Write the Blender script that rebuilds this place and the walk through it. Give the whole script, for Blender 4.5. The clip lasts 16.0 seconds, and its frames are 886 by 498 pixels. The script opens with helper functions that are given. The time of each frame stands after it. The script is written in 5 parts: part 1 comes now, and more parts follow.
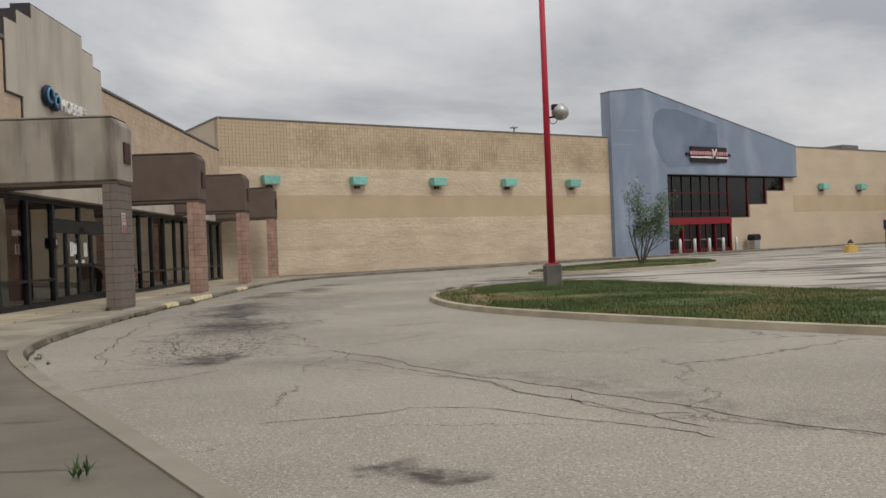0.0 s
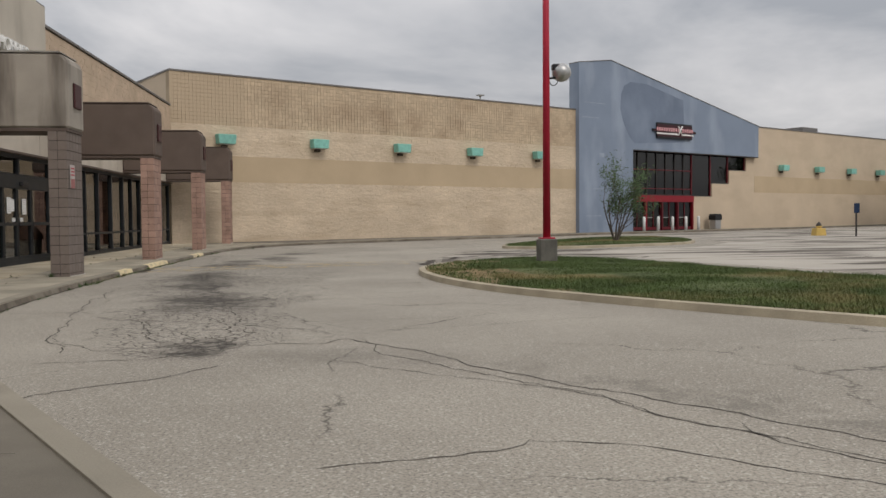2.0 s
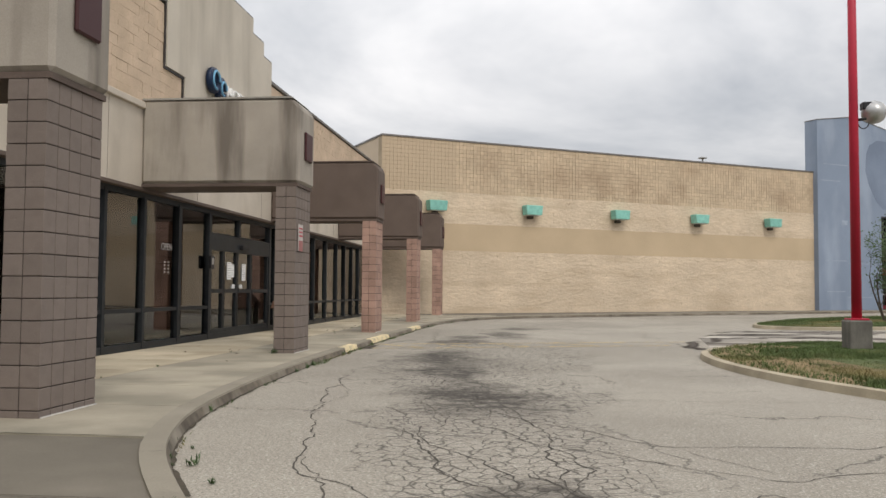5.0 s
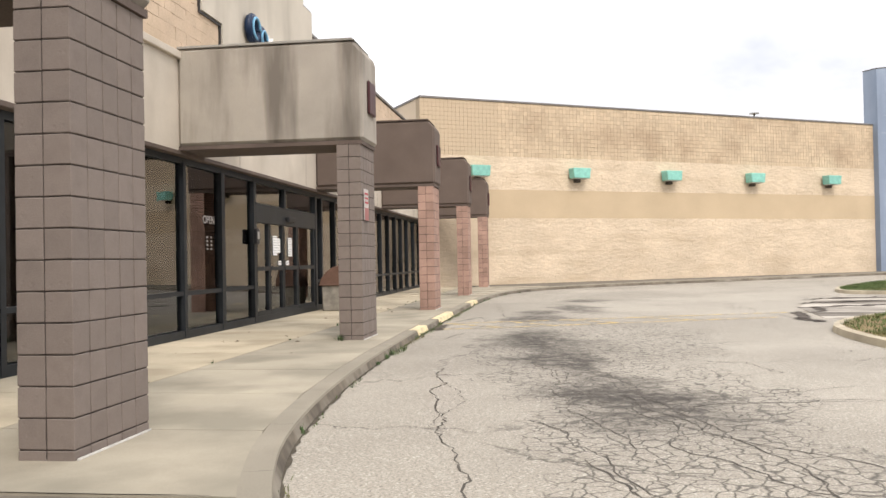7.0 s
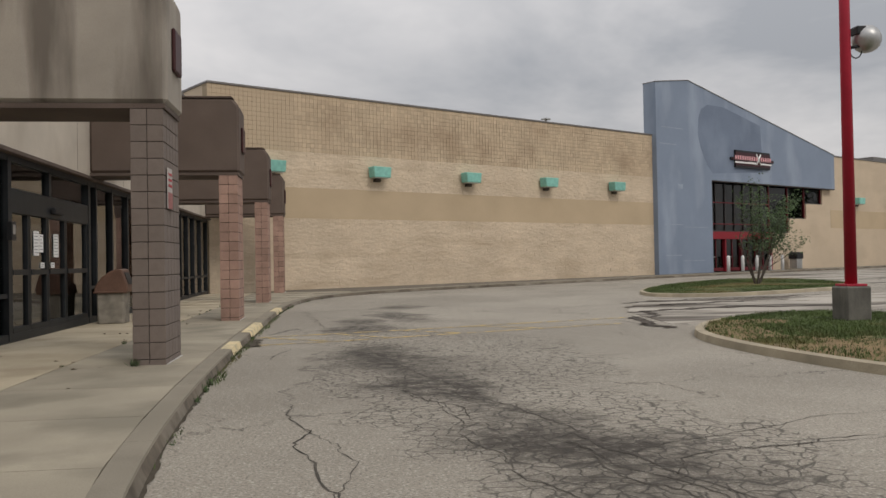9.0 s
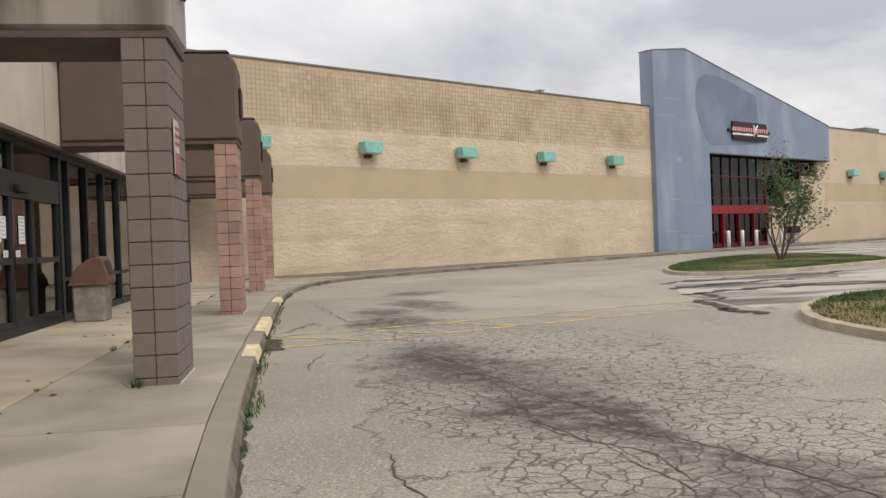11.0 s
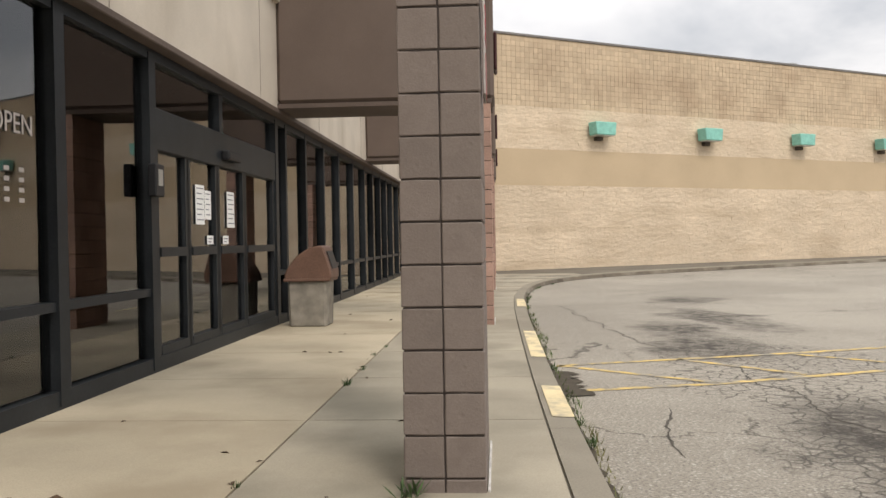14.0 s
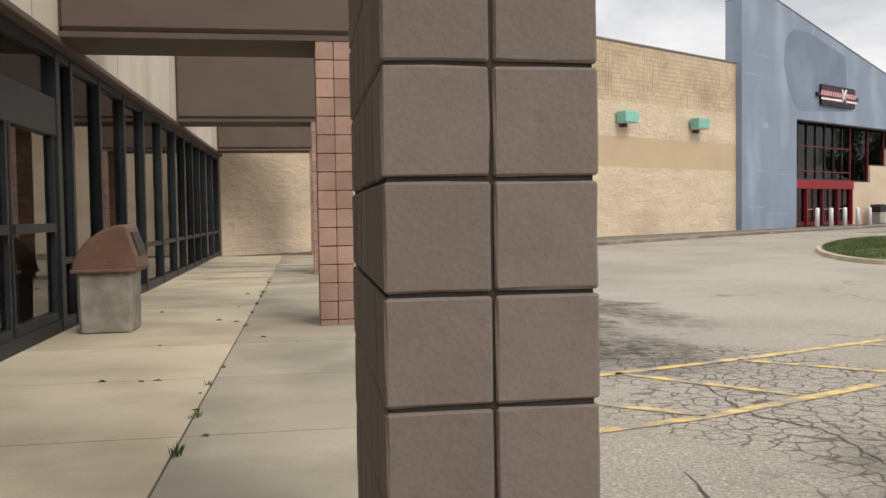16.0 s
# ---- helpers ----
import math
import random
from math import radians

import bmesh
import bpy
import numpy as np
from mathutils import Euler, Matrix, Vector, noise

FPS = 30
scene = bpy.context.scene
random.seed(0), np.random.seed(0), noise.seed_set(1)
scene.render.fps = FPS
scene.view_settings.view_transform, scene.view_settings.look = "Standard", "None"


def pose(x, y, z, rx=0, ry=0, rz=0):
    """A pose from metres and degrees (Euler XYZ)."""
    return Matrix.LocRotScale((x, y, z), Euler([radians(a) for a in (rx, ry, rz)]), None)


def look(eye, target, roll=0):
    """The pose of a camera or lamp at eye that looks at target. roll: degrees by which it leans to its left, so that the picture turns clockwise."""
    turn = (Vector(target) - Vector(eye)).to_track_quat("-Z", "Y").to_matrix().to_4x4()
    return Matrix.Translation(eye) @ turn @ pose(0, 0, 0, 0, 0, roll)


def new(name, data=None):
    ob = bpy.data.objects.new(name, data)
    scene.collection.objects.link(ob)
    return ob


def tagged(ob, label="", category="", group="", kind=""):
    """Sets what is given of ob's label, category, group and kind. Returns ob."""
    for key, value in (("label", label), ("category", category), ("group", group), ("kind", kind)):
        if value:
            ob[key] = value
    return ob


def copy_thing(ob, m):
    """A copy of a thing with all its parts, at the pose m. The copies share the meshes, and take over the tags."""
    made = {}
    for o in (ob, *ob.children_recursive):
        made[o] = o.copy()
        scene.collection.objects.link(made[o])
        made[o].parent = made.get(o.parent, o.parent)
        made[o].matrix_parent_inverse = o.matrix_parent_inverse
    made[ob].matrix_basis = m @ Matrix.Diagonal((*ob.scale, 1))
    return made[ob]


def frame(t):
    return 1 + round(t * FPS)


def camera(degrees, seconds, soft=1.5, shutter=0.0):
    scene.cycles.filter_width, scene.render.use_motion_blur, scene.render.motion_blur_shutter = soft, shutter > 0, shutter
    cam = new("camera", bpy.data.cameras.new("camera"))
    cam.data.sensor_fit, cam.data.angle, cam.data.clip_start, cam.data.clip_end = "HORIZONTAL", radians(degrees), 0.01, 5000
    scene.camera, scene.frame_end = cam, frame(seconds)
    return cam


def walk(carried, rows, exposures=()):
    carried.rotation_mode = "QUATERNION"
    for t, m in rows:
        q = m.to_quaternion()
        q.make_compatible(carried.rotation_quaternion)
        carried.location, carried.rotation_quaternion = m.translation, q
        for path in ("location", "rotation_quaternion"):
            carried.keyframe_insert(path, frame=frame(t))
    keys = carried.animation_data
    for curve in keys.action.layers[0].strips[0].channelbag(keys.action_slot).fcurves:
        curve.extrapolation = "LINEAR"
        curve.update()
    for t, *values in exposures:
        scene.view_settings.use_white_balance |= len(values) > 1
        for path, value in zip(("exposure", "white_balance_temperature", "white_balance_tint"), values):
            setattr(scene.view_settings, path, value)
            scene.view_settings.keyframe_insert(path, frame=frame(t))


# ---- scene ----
cam = camera(54.6, 16.0)
ROWS = [
    (0, -0.002, -0.003, 1.298, 89.98, 2.28, -2.20),
    (0.5, -0.215, 0.413, 1.339, 91.65, -1.57, -5.09),
    (1, -0.482, 1.156, 1.312, 89.70, 1.67, -8.53),
    (1.5, -0.771, 1.672, 1.331, 90.52, 1.07, -6.79),
    (2, -1.047, 2.261, 1.283, 87.97, 0.49, -5.98),
    (2.5, -1.323, 2.836, 1.274, 88.51, -0.46, -0.57),
    (3, -1.553, 3.389, 1.275, 88.37, -0.12, 1.26),
    (3.5, -1.807, 3.968, 1.277, 89.15, -1.17, 1.97),
    (4, -2.034, 4.531, 1.293, 91.68, -0.15, 0.70),
    (4.5, -2.299, 5.182, 1.280, 92.91, -1.68, 4.90),
    (7, -4.000, 8.009, 1.338, 90.76, 1.09, 7.64),
    (7.5, -4.276, 8.681, 1.329, 90.62, 1.21, 2.99),
    (8, -4.519, 9.295, 1.322, 91.35, 1.20, -3.44),
    (8.5, -4.773, 9.958, 1.309, 92.41, 0.51, -5.63),
    (9, -5.020, 10.543, 1.300, 90.79, 1.04, -7.17),
    (11.5, -6.093, 13.963, 1.300, 89.31, 2.28, -10.01),
    (12, -6.262, 14.598, 1.300, 89.15, 1.88, -11.53),
    (12.5, -6.427, 15.217, 1.299, 90.11, 1.47, -9.82),
    (13, -6.627, 15.859, 1.303, 90.76, 0.89, -4.59),
    (13.5, -6.768, 16.545, 1.297, 90.39, 0.34, 1.56),
    (14, -6.979, 17.193, 1.302, 89.41, 1.00, 3.65),
    (14.5, -7.128, 17.814, 1.310, 90.17, 1.17, 3.17),
    (15, -7.289, 18.453, 1.325, 91.20, 2.59, -1.67),
    (15.5, -7.398, 19.102, 1.316, 88.84, 2.63, -6.64),
    (16, -7.566, 19.728, 1.330, 87.59, 0.84, -9.04),
]
EXPOSURES = [(0.0, -0.48, 6650, 11), (0.5, -0.25, 6600, 11), (1.0, -0.38, 6600, 11), (1.5, -0.25, 6550, 11), (2.0, -0.5, 6600, 12), (2.5, -0.4, 6650, 12), (3.0, -0.2, 6650, 12), (3.5, -0.17, 6650, 12), (4.0, -0.1, 6600, 11), (4.5, -0.2, 6600, 11), (6.6, 0.6, 6700, 12), (7.0, 0.62, 6700, 13), (7.5, 0.05, 6700, 12), (8.0, -0.36, 6700, 12), (8.5, -0.68, 6650, 11), (9.0, -0.56, 6700, 12), (11.5, -0.05, 6700, 12), (12.5, -0.06, 6750, 12), (13.0, -0.06, 6800, 12), (13.5, 0.05, 6800, 12), (14.0, 0.2, 6800, 12), (14.5, 0.3, 6800, 12), (16.0, 0.17, 6800, 12)]
walk(cam, [(t, pose(x, y, z, tilt, lean, turn)) for t, x, y, z, tilt, lean, turn in ROWS], EXPOSURES)

# ---- world and sun: a bright overcast sky ----
world = bpy.data.worlds.new("overcast")
scene.world = world
world.use_nodes = True
wn, wl = world.node_tree.nodes, world.node_tree.links
wn.clear()
w_out, w_bg = wn.new("ShaderNodeOutputWorld"), wn.new("ShaderNodeBackground")
w_sky = wn.new("ShaderNodeTexSky")
w_sky.sky_type, w_sky.sun_disc = "NISHITA", False
SUN_EL, SUN_ROT = radians(55), radians(150)
w_sky.sun_elevation, w_sky.sun_rotation = SUN_EL, SUN_ROT
w_skyg = wn.new("ShaderNodeMix"); w_skyg.data_type = "RGBA"; w_skyg.blend_type = "MULTIPLY"
w_skyg.inputs["Factor"].default_value = 1.0
w_skyg.inputs["B"].default_value = (0.1, 0.1, 0.1, 1)
w_tc, w_sep = wn.new("ShaderNodeTexCoord"), wn.new("ShaderNodeSeparateXYZ")
wl.new(w_tc.outputs["Generated"], w_sep.inputs[0])
wl.new(w_sky.outputs[0], w_skyg.inputs["A"])


def wmath(op, a, b=None):
    m = wn.new("ShaderNodeMath")
    m.operation = op
    for i, v in enumerate((a, b)):
        if v is None:
            continue
        if isinstance(v, (int, float)):
            m.inputs[i].default_value = v
        else:
            wl.new(v, m.inputs[i])
    return m.outputs[0]


w_up = wmath("MAXIMUM", w_sep.outputs[2], 0.0)
w_den = wmath("ADD", w_up, 0.22)
w_comb = wn.new("ShaderNodeCombineXYZ")
wl.new(wmath("DIVIDE", w_sep.outputs[0], w_den), w_comb.inputs[0])
wl.new(wmath("DIVIDE", w_sep.outputs[1], w_den), w_comb.inputs[1])
w_noise = wn.new("ShaderNodeTexNoise")
w_noise.inputs["Scale"].default_value, w_noise.inputs["Detail"].default_value = 0.9, 6.0
w_noise.inputs["Roughness"].default_value, w_noise.inputs["Distortion"].default_value = 0.55, 0.35
wl.new(w_comb.outputs[0], w_noise.inputs["Vector"])
w_ramp = wn.new("ShaderNodeValToRGB")
w_ramp.color_ramp.elements[0].position, w_ramp.color_ramp.elements[0].color = 0.36, (0.47, 0.50, 0.54, 1)
w_ramp.color_ramp.elements[1].position, w_ramp.color_ramp.elements[1].color = 0.64, (0.96, 0.96, 0.965, 1)
wl.new(w_noise.outputs[0], w_ramp.inputs[0])
w_lift = wn.new("ShaderNodeMix"); w_lift.data_type = "RGBA"; w_lift.blend_type = "MULTIPLY"
w_lift.inputs["Factor"].default_value = 1.0
wl.new(w_ramp.outputs[0], w_lift.inputs["A"])
w_g = wmath("ADD", wmath("MULTIPLY", w_up, 1.5), 0.85)
w_gc = wn.new("ShaderNodeCombineXYZ")
for k in range(3):
    wl.new(w_g, w_gc.inputs[k])
wl.new(w_gc.outputs[0], w_lift.inputs["B"])
w_mix = wn.new("ShaderNodeMix"); w_mix.data_type = "RGBA"
w_mix.inputs["Factor"].default_value = 0.93
wl.new(w_skyg.outputs["Result"], w_mix.inputs["A"])
wl.new(w_lift.outputs["Result"], w_mix.inputs["B"])
wl.new(w_mix.outputs["Result"], w_bg.inputs["Color"])
w_bg.inputs["Strength"].default_value = 1.0
wl.new(w_bg.outputs[0], w_out.inputs[0])

sun = new("sun", bpy.data.lights.new("sun", "SUN"))
sun.data.energy, sun.data.angle, sun.data.color = 1.3, radians(20), (1.0, 0.95, 0.88)
sun.matrix_world = look((0, 0, 40), (-18, 34, 0))


# ---- materials ----
def socket(nt, v, sock):
    if isinstance(v, (int, float, tuple)):
        sock.default_value = v
    else:
        nt.links.new(v, sock)


def material(name, base, rough=0.85, metal=0.0, spread=0.25, scale=1.2, fine=40.0, bump=0.25, bump_dist=0.004, stain=None,
             stain_amount=0.0, stain_stretch=(1, 1, 1), stain_range=(0.48, 0.7), per_object=0.0, coords="world", grid=None, island=0.0, spec=0.3, relief=None, pits=0.0):
    """Base colour broken up by a coarse and a fine noise, stains that may run in one direction, fine relief, and an optional grid of joints."""
    m = bpy.data.materials.new(name)
    m.use_nodes = True
    nt = m.node_tree
    nd, ln = nt.nodes, nt.links
    p = nd["Principled BSDF"]
    p.inputs["Roughness"].default_value, p.inputs["Metallic"].default_value = rough, metal
    p.inputs["Specular IOR Level"].default_value = spec
    if coords == "world":
        vec = nd.new("ShaderNodeNewGeometry").outputs["Position"]
    else:
        vec = nd.new("ShaderNodeTexCoord").outputs["Object"]

    def noise_of(sc, detail=5.0, stretch=None):
        n = nd.new("ShaderNodeTexNoise")
        n.inputs["Scale"].default_value, n.inputs["Detail"].default_value = sc, detail
        v = vec
        if stretch:
            mp = nd.new("ShaderNodeMapping")
            mp.inputs["Scale"].default_value = stretch
            ln.new(vec, mp.inputs[0])
            v = mp.outputs[0]
        ln.new(v, n.inputs["Vector"])
        return n.outputs[0]

    def mult(a, fac):
        mx = nd.new("ShaderNodeMix")
        mx.data_type, mx.blend_type = "RGBA", "MULTIPLY"
        mx.inputs["Factor"].default_value = 1.0
        socket(nt, a, mx.inputs["A"])
        ln.new(fac, mx.inputs["B"])
        return mx.outputs["Result"]

    def remap(v, lo, hi, a=0.25, b=0.75):
        r = nd.new("ShaderNodeMapRange")
        r.inputs[1].default_value, r.inputs[2].default_value, r.inputs[3].default_value, r.inputs[4].default_value = a, b, lo, hi
        ln.new(v, r.inputs[0])
        return r.outputs[0]

    col = (*base, 1.0)
    coarse, grain = noise_of(scale), noise_of(fine, 3.0)
    col = mult(col, remap(coarse, 1 - spread, 1 + spread * 0.6))
    col = mult(col, remap(grain, 1 - spread * 0.6, 1 + spread * 0.5))
    if per_object:
        oi = nd.new("ShaderNodeObjectInfo")
        col = mult(col, remap(oi.outputs["Random"], 1 - per_object, 1 + per_object, 0, 1))
    if island:
        gi = nd.new("ShaderNodeNewGeometry")
        col = mult(col, remap(gi.outputs["Random Per Island"], 1 - island, 1 + island, 0, 1))
    if stain_amount:
        sn = noise_of(1.0, 6.0, stain_stretch)
        mx = nd.new("ShaderNodeMix")
        mx.data_type = "RGBA"
        ln.new(remap(sn, 0.0, stain_amount, *stain_range), mx.inputs["Factor"])
        socket(nt, col, mx.inputs["A"])
        mx.inputs["B"].default_value = (*stain, 1.0)
        col = mx.outputs["Result"]
    height = noise_of(1.0, 7.0, relief) if relief else grain
    if pits:
        vo = nd.new("ShaderNodeTexVoronoi")
        vo.inputs["Scale"].default_value = pits
        ln.new(vec, vo.inputs["Vector"])
        hole = remap(vo.outputs["Distance"], 0.0, 1.0, 0.08, 0.2)
        both = nd.new("ShaderNodeMath")
        both.operation = "MULTIPLY"
        ln.new(remap(grain, 0.55, 1.0), both.inputs[0])
        ln.new(hole, both.inputs[1])
        height = both.outputs[0]
    if grid:
        bw, bh, joint, jc, offset = grid
        br = nd.new("ShaderNodeTexBrick")
        br.offset = offset
        br.inputs["Scale"].default_value = 1.0
        br.inputs["Brick Width"].default_value, br.inputs["Row Height"].default_value = bw, bh
        br.inputs["Mortar Size"].default_value, br.inputs["Mortar Smooth"].default_value = joint, 0.2
        br.inputs["Color1"].default_value, br.inputs["Color2"].default_value = (1, 1, 1, 1), (0.9, 0.9, 0.9, 1)
        br.inputs["Mortar"].default_value = (jc, jc, jc, 1)
        mp = nd.new("ShaderNodeMapping")
        mp.inputs["Rotation"].default_value = (radians(90), 0, 0)
        ln.new(vec, mp.inputs[0])
        ln.new(mp.outputs[0], br.inputs["Vector"])
        col = mult(col, br.outputs["Color"])
    socket(nt, col, p.inputs["Base Color"])
    if bump:
        b = nd.new("ShaderNodeBump")
        b.inputs["Strength"].default_value, b.inputs["Distance"].default_value = bump, bump_dist
        ln.new(height, b.inputs["Height"])
        ln.new(b.outputs[0], p.inputs["Normal"])
    return m


def glass_material(name, tint, gloss=1.0):
    m = bpy.data.materials.new(name)
    m.use_nodes = True
    nd, ln = m.node_tree.nodes, m.node_tree.links
    nd.clear()
    out, mix = nd.new("ShaderNodeOutputMaterial"), nd.new("ShaderNodeMixShader")
    tr, gl, fr = nd.new("ShaderNodeBsdfTransparent"), nd.new("ShaderNodeBsdfGlossy"), nd.new("ShaderNodeFresnel")
    tr.inputs["Color"].default_value = (*tint, 1)
    gl.inputs["Roughness"].default_value = 0.015
    gl.inputs["Color"].default_value = (gloss, gloss, gloss, 1)
    fr.inputs["IOR"].default_value = 2.0
    ln.new(fr.outputs[0], mix.inputs[0])
    ln.new(tr.outputs[0], mix.inputs[1])
    ln.new(gl.outputs[0], mix.inputs[2])
    ln.new(mix.outputs[0], out.inputs[0])
    return m


M_TAUPE = material("taupe_painted_block", (0.20, 0.164, 0.142), 0.88, spread=0.15, scale=5, fine=110, bump=0.38, bump_dist=0.004, per_object=0.07, stain=(0.145, 0.117, 0.10), stain_amount=0.6, stain_stretch=(5, 5, 5), pits=13.0)
M_SALMON = material("salmon_block", (0.37, 0.238, 0.188), 0.85, spread=0.22, scale=3, fine=60, bump=0.5, bump_dist=0.003, per_object=0.16)
M_MORTAR = material("dark_mortar", (0.05, 0.04, 0.035), 0.95)
M_STUCCO = material("weathered_stucco", (0.37, 0.333, 0.283), 0.9, spread=0.16, scale=1.5, fine=90, bump=0.3, bump_dist=0.003,
                    stain=(0.14, 0.12, 0.10), stain_amount=0.9, stain_stretch=(1.6, 1.6, 0.22), stain_range=(0.5, 0.66))
M_BROWN = material("brown_stucco", (0.130, 0.098, 0.081), 0.9, spread=0.15, scale=1.5, fine=90, bump=0.35, bump_dist=0.003,
                   stain=(0.13, 0.10, 0.085), stain_amount=0.5, stain_stretch=(2, 2, 0.25))
M_SOFFIT = material("dark_brown_trim", (0.12, 0.09, 0.075), 0.8)
M_FASCIA = material("stained_fascia_stucco", (0.56, 0.50, 0.42), 0.9, spread=0.12, scale=1.2, fine=90, bump=0.3, bump_dist=0.003,
                    stain=(0.30, 0.25, 0.19), stain_amount=0.5, stain_stretch=(0.8, 0.8, 0.35))
M_UPPER = material("tan_brick_upper", (0.57, 0.44, 0.32), 0.9, island=0.04, stain=(0.40, 0.31, 0.21), stain_amount=0.4, spread=0.16, scale=1.6, fine=30, bump=0.4, bump_dist=0.006)
M_GABLE = material("gable_stucco", (0.56, 0.51, 0.43), 0.9, spread=0.12, scale=0.8, fine=80, bump=0.2, bump_dist=0.003,
                   stain=(0.33, 0.29, 0.24), stain_amount=0.5, stain_stretch=(1.2, 1.2, 0.2))
M_TRIM = material("dark_bronze_trim", (0.045, 0.04, 0.038), 0.5, spread=0.1)
M_FRAME = material("black_aluminium", (0.022, 0.025, 0.028), 0.45, metal=0.0, spread=0.25, scale=4, bump=0.0, spec=0.2)
M_GLASS = glass_material("storefront_glass", (0.86, 0.90, 0.90), 0.92)
M_GLASS_DARK = glass_material("tinted_glass", (0.12, 0.15, 0.17), 0.42)
M_CREAM = material("cream_split_block", (0.63, 0.515, 0.38), 0.92, spread=0.14, scale=0.5, fine=9, bump=0.85, bump_dist=0.05, coords="object",
                   stain=(0.45, 0.35, 0.24), stain_amount=0.6, stain_stretch=(0.4, 0.4, 1.6), island=0.03, relief=(3.2, 3.2, 7.5))
M_BAND = material("tan_smooth_band", (0.515, 0.402, 0.268), 0.9, spread=0.10, scale=0.5, fine=30, bump=0.2, bump_dist=0.003, coords="object")
M_TILE = material("tan_square_block", (0.545, 0.43, 0.30), 0.9, spread=0.16, scale=0.6, fine=25, bump=0.3, bump_dist=0.004, coords="object",
                  stain=(0.32, 0.22, 0.14), stain_amount=0.45, stain_stretch=(0.45, 0.45, 0.5), stain_range=(0.46, 0.68), island=0.09)
M_TILE_BACK = material("tile_joint", (0.42, 0.33, 0.225), 0.95)
M_SMOOTH = material("beige_render", (0.58, 0.47, 0.345), 0.9, spread=0.10, scale=0.4, fine=30, bump=0.2, bump_dist=0.003, coords="object",
                    stain=(0.44, 0.35, 0.25), stain_amount=0.4, stain_stretch=(0.3, 0.3, 0.8))
M_COPING = material("grey_metal_coping", (0.20, 0.19, 0.18), 0.6, metal=0.4, spread=0.1)
M_BLUE = material("faded_blue_paint", (0.225, 0.275, 0.355), 0.85, spread=0.12, scale=0.35, fine=30, bump=0.15, bump_dist=0.003, coords="object",
                  stain=(0.33, 0.385, 0.47), stain_amount=0.85, stain_stretch=(0.5, 0.5, 0.16))
M_BLUE_DARK = material("repainted_blue", (0.165, 0.205, 0.275), 0.85, spread=0.12, scale=0.4, fine=30, bump=0.15, bump_dist=0.003, coords="object",
                       stain=(0.225, 0.275, 0.355), stain_amount=0.8, stain_stretch=(0.4, 0.4, 0.3))
M_BLUE_PALE = material("worn_pale_blue", (0.30, 0.35, 0.43), 0.85, spread=0.2, scale=1.5, fine=30, bump=0.1, coords="object")
M_RED = material("red_paint", (0.42, 0.022, 0.045), 0.45, spread=0.15, scale=2, fine=50, bump=0.05)
M_RED_FRAME = material("red_door_frame", (0.25, 0.014, 0.024), 0.45, spread=0.1, bump=0.0)
M_RED_DARK = material("dark_red_frame", (0.13, 0.014, 0.02), 0.5, spread=0.1, bump=0.0)
M_GREEN = material("verdigris_lamp_metal", (0.24, 0.54, 0.46), 0.6, spread=0.2, scale=5, fine=40, bump=0.1, per_object=0.12)
M_GREY_METAL = material("galvanised_metal", (0.45, 0.45, 0.44), 0.4, metal=0.7, spread=0.15, scale=6)
M_SEALANT = material("pale_sealant", (0.6, 0.58, 0.54), 0.7, spread=0.3, scale=8)
M_LENS = material("lamp_lens", (0.62, 0.62, 0.58), 0.2, spread=0.08, bump=0.0, spec=0.5)
M_CONCRETE = material("worn_concrete", (0.33, 0.315, 0.285), 0.92, spread=0.25, scale=3, fine=50, bump=0.4, stain=(0.14, 0.13, 0.115), stain_amount=0.5)
M_FOOTING = material("dark_stained_concrete", (0.16, 0.15, 0.13), 0.92, spread=0.3, scale=3, fine=50, bump=0.5, stain=(0.06, 0.055, 0.05), stain_amount=0.7, stain_stretch=(4, 4, 1))
M_WALKWAY = material("sidewalk_concrete", (0.175, 0.155, 0.122), 0.92, spread=0.26, scale=0.8, fine=120, bump=0.35, bump_dist=0.003,
                     stain=(0.115, 0.10, 0.078), stain_amount=0.65, per_object=0.07)
M_WALKWAY_WARM = material("warm_sidewalk_concrete", (0.50, 0.432, 0.315), 0.92, spread=0.2, scale=0.7, fine=120, bump=0.35, bump_dist=0.003,
                          stain=(0.32, 0.265, 0.185), stain_amount=0.75, stain_range=(0.45, 0.68), per_object=0.06)
M_WALKWAY_PALE = material("grey_sidewalk_concrete", (0.365, 0.325, 0.25), 0.92, spread=0.2, scale=0.8, fine=120, bump=0.35, bump_dist=0.003,
                          stain=(0.215, 0.195, 0.15), stain_amount=0.8, stain_range=(0.45, 0.68), per_object=0.07)
M_LITTER = material("dead_leaf", (0.10, 0.065, 0.04), 0.9, spread=0.3, bump=0.0)
M_JOINT = material("dirt_joint", (0.075, 0.062, 0.045), 1.0, spread=0.3, scale=8)
M_KERB = material("kerb_concrete", (0.275, 0.245, 0.192), 0.92, spread=0.2, scale=2, fine=80, bump=0.5, stain=(0.20, 0.18, 0.14), stain_amount=0.6)
M_KERB_SHADE = material("kerb_face_shade", (0.15, 0.125, 0.095), 0.95, spread=0.5, scale=0.8, fine=8, stain=(0.28, 0.25, 0.2), stain_amount=0.9)
M_ISLE_KERB = material("cream_kerb_concrete", (0.40, 0.345, 0.25), 0.92, spread=0.25, scale=1.5, fine=60, bump=0.5, stain=(0.22, 0.19, 0.14), stain_amount=0.7)
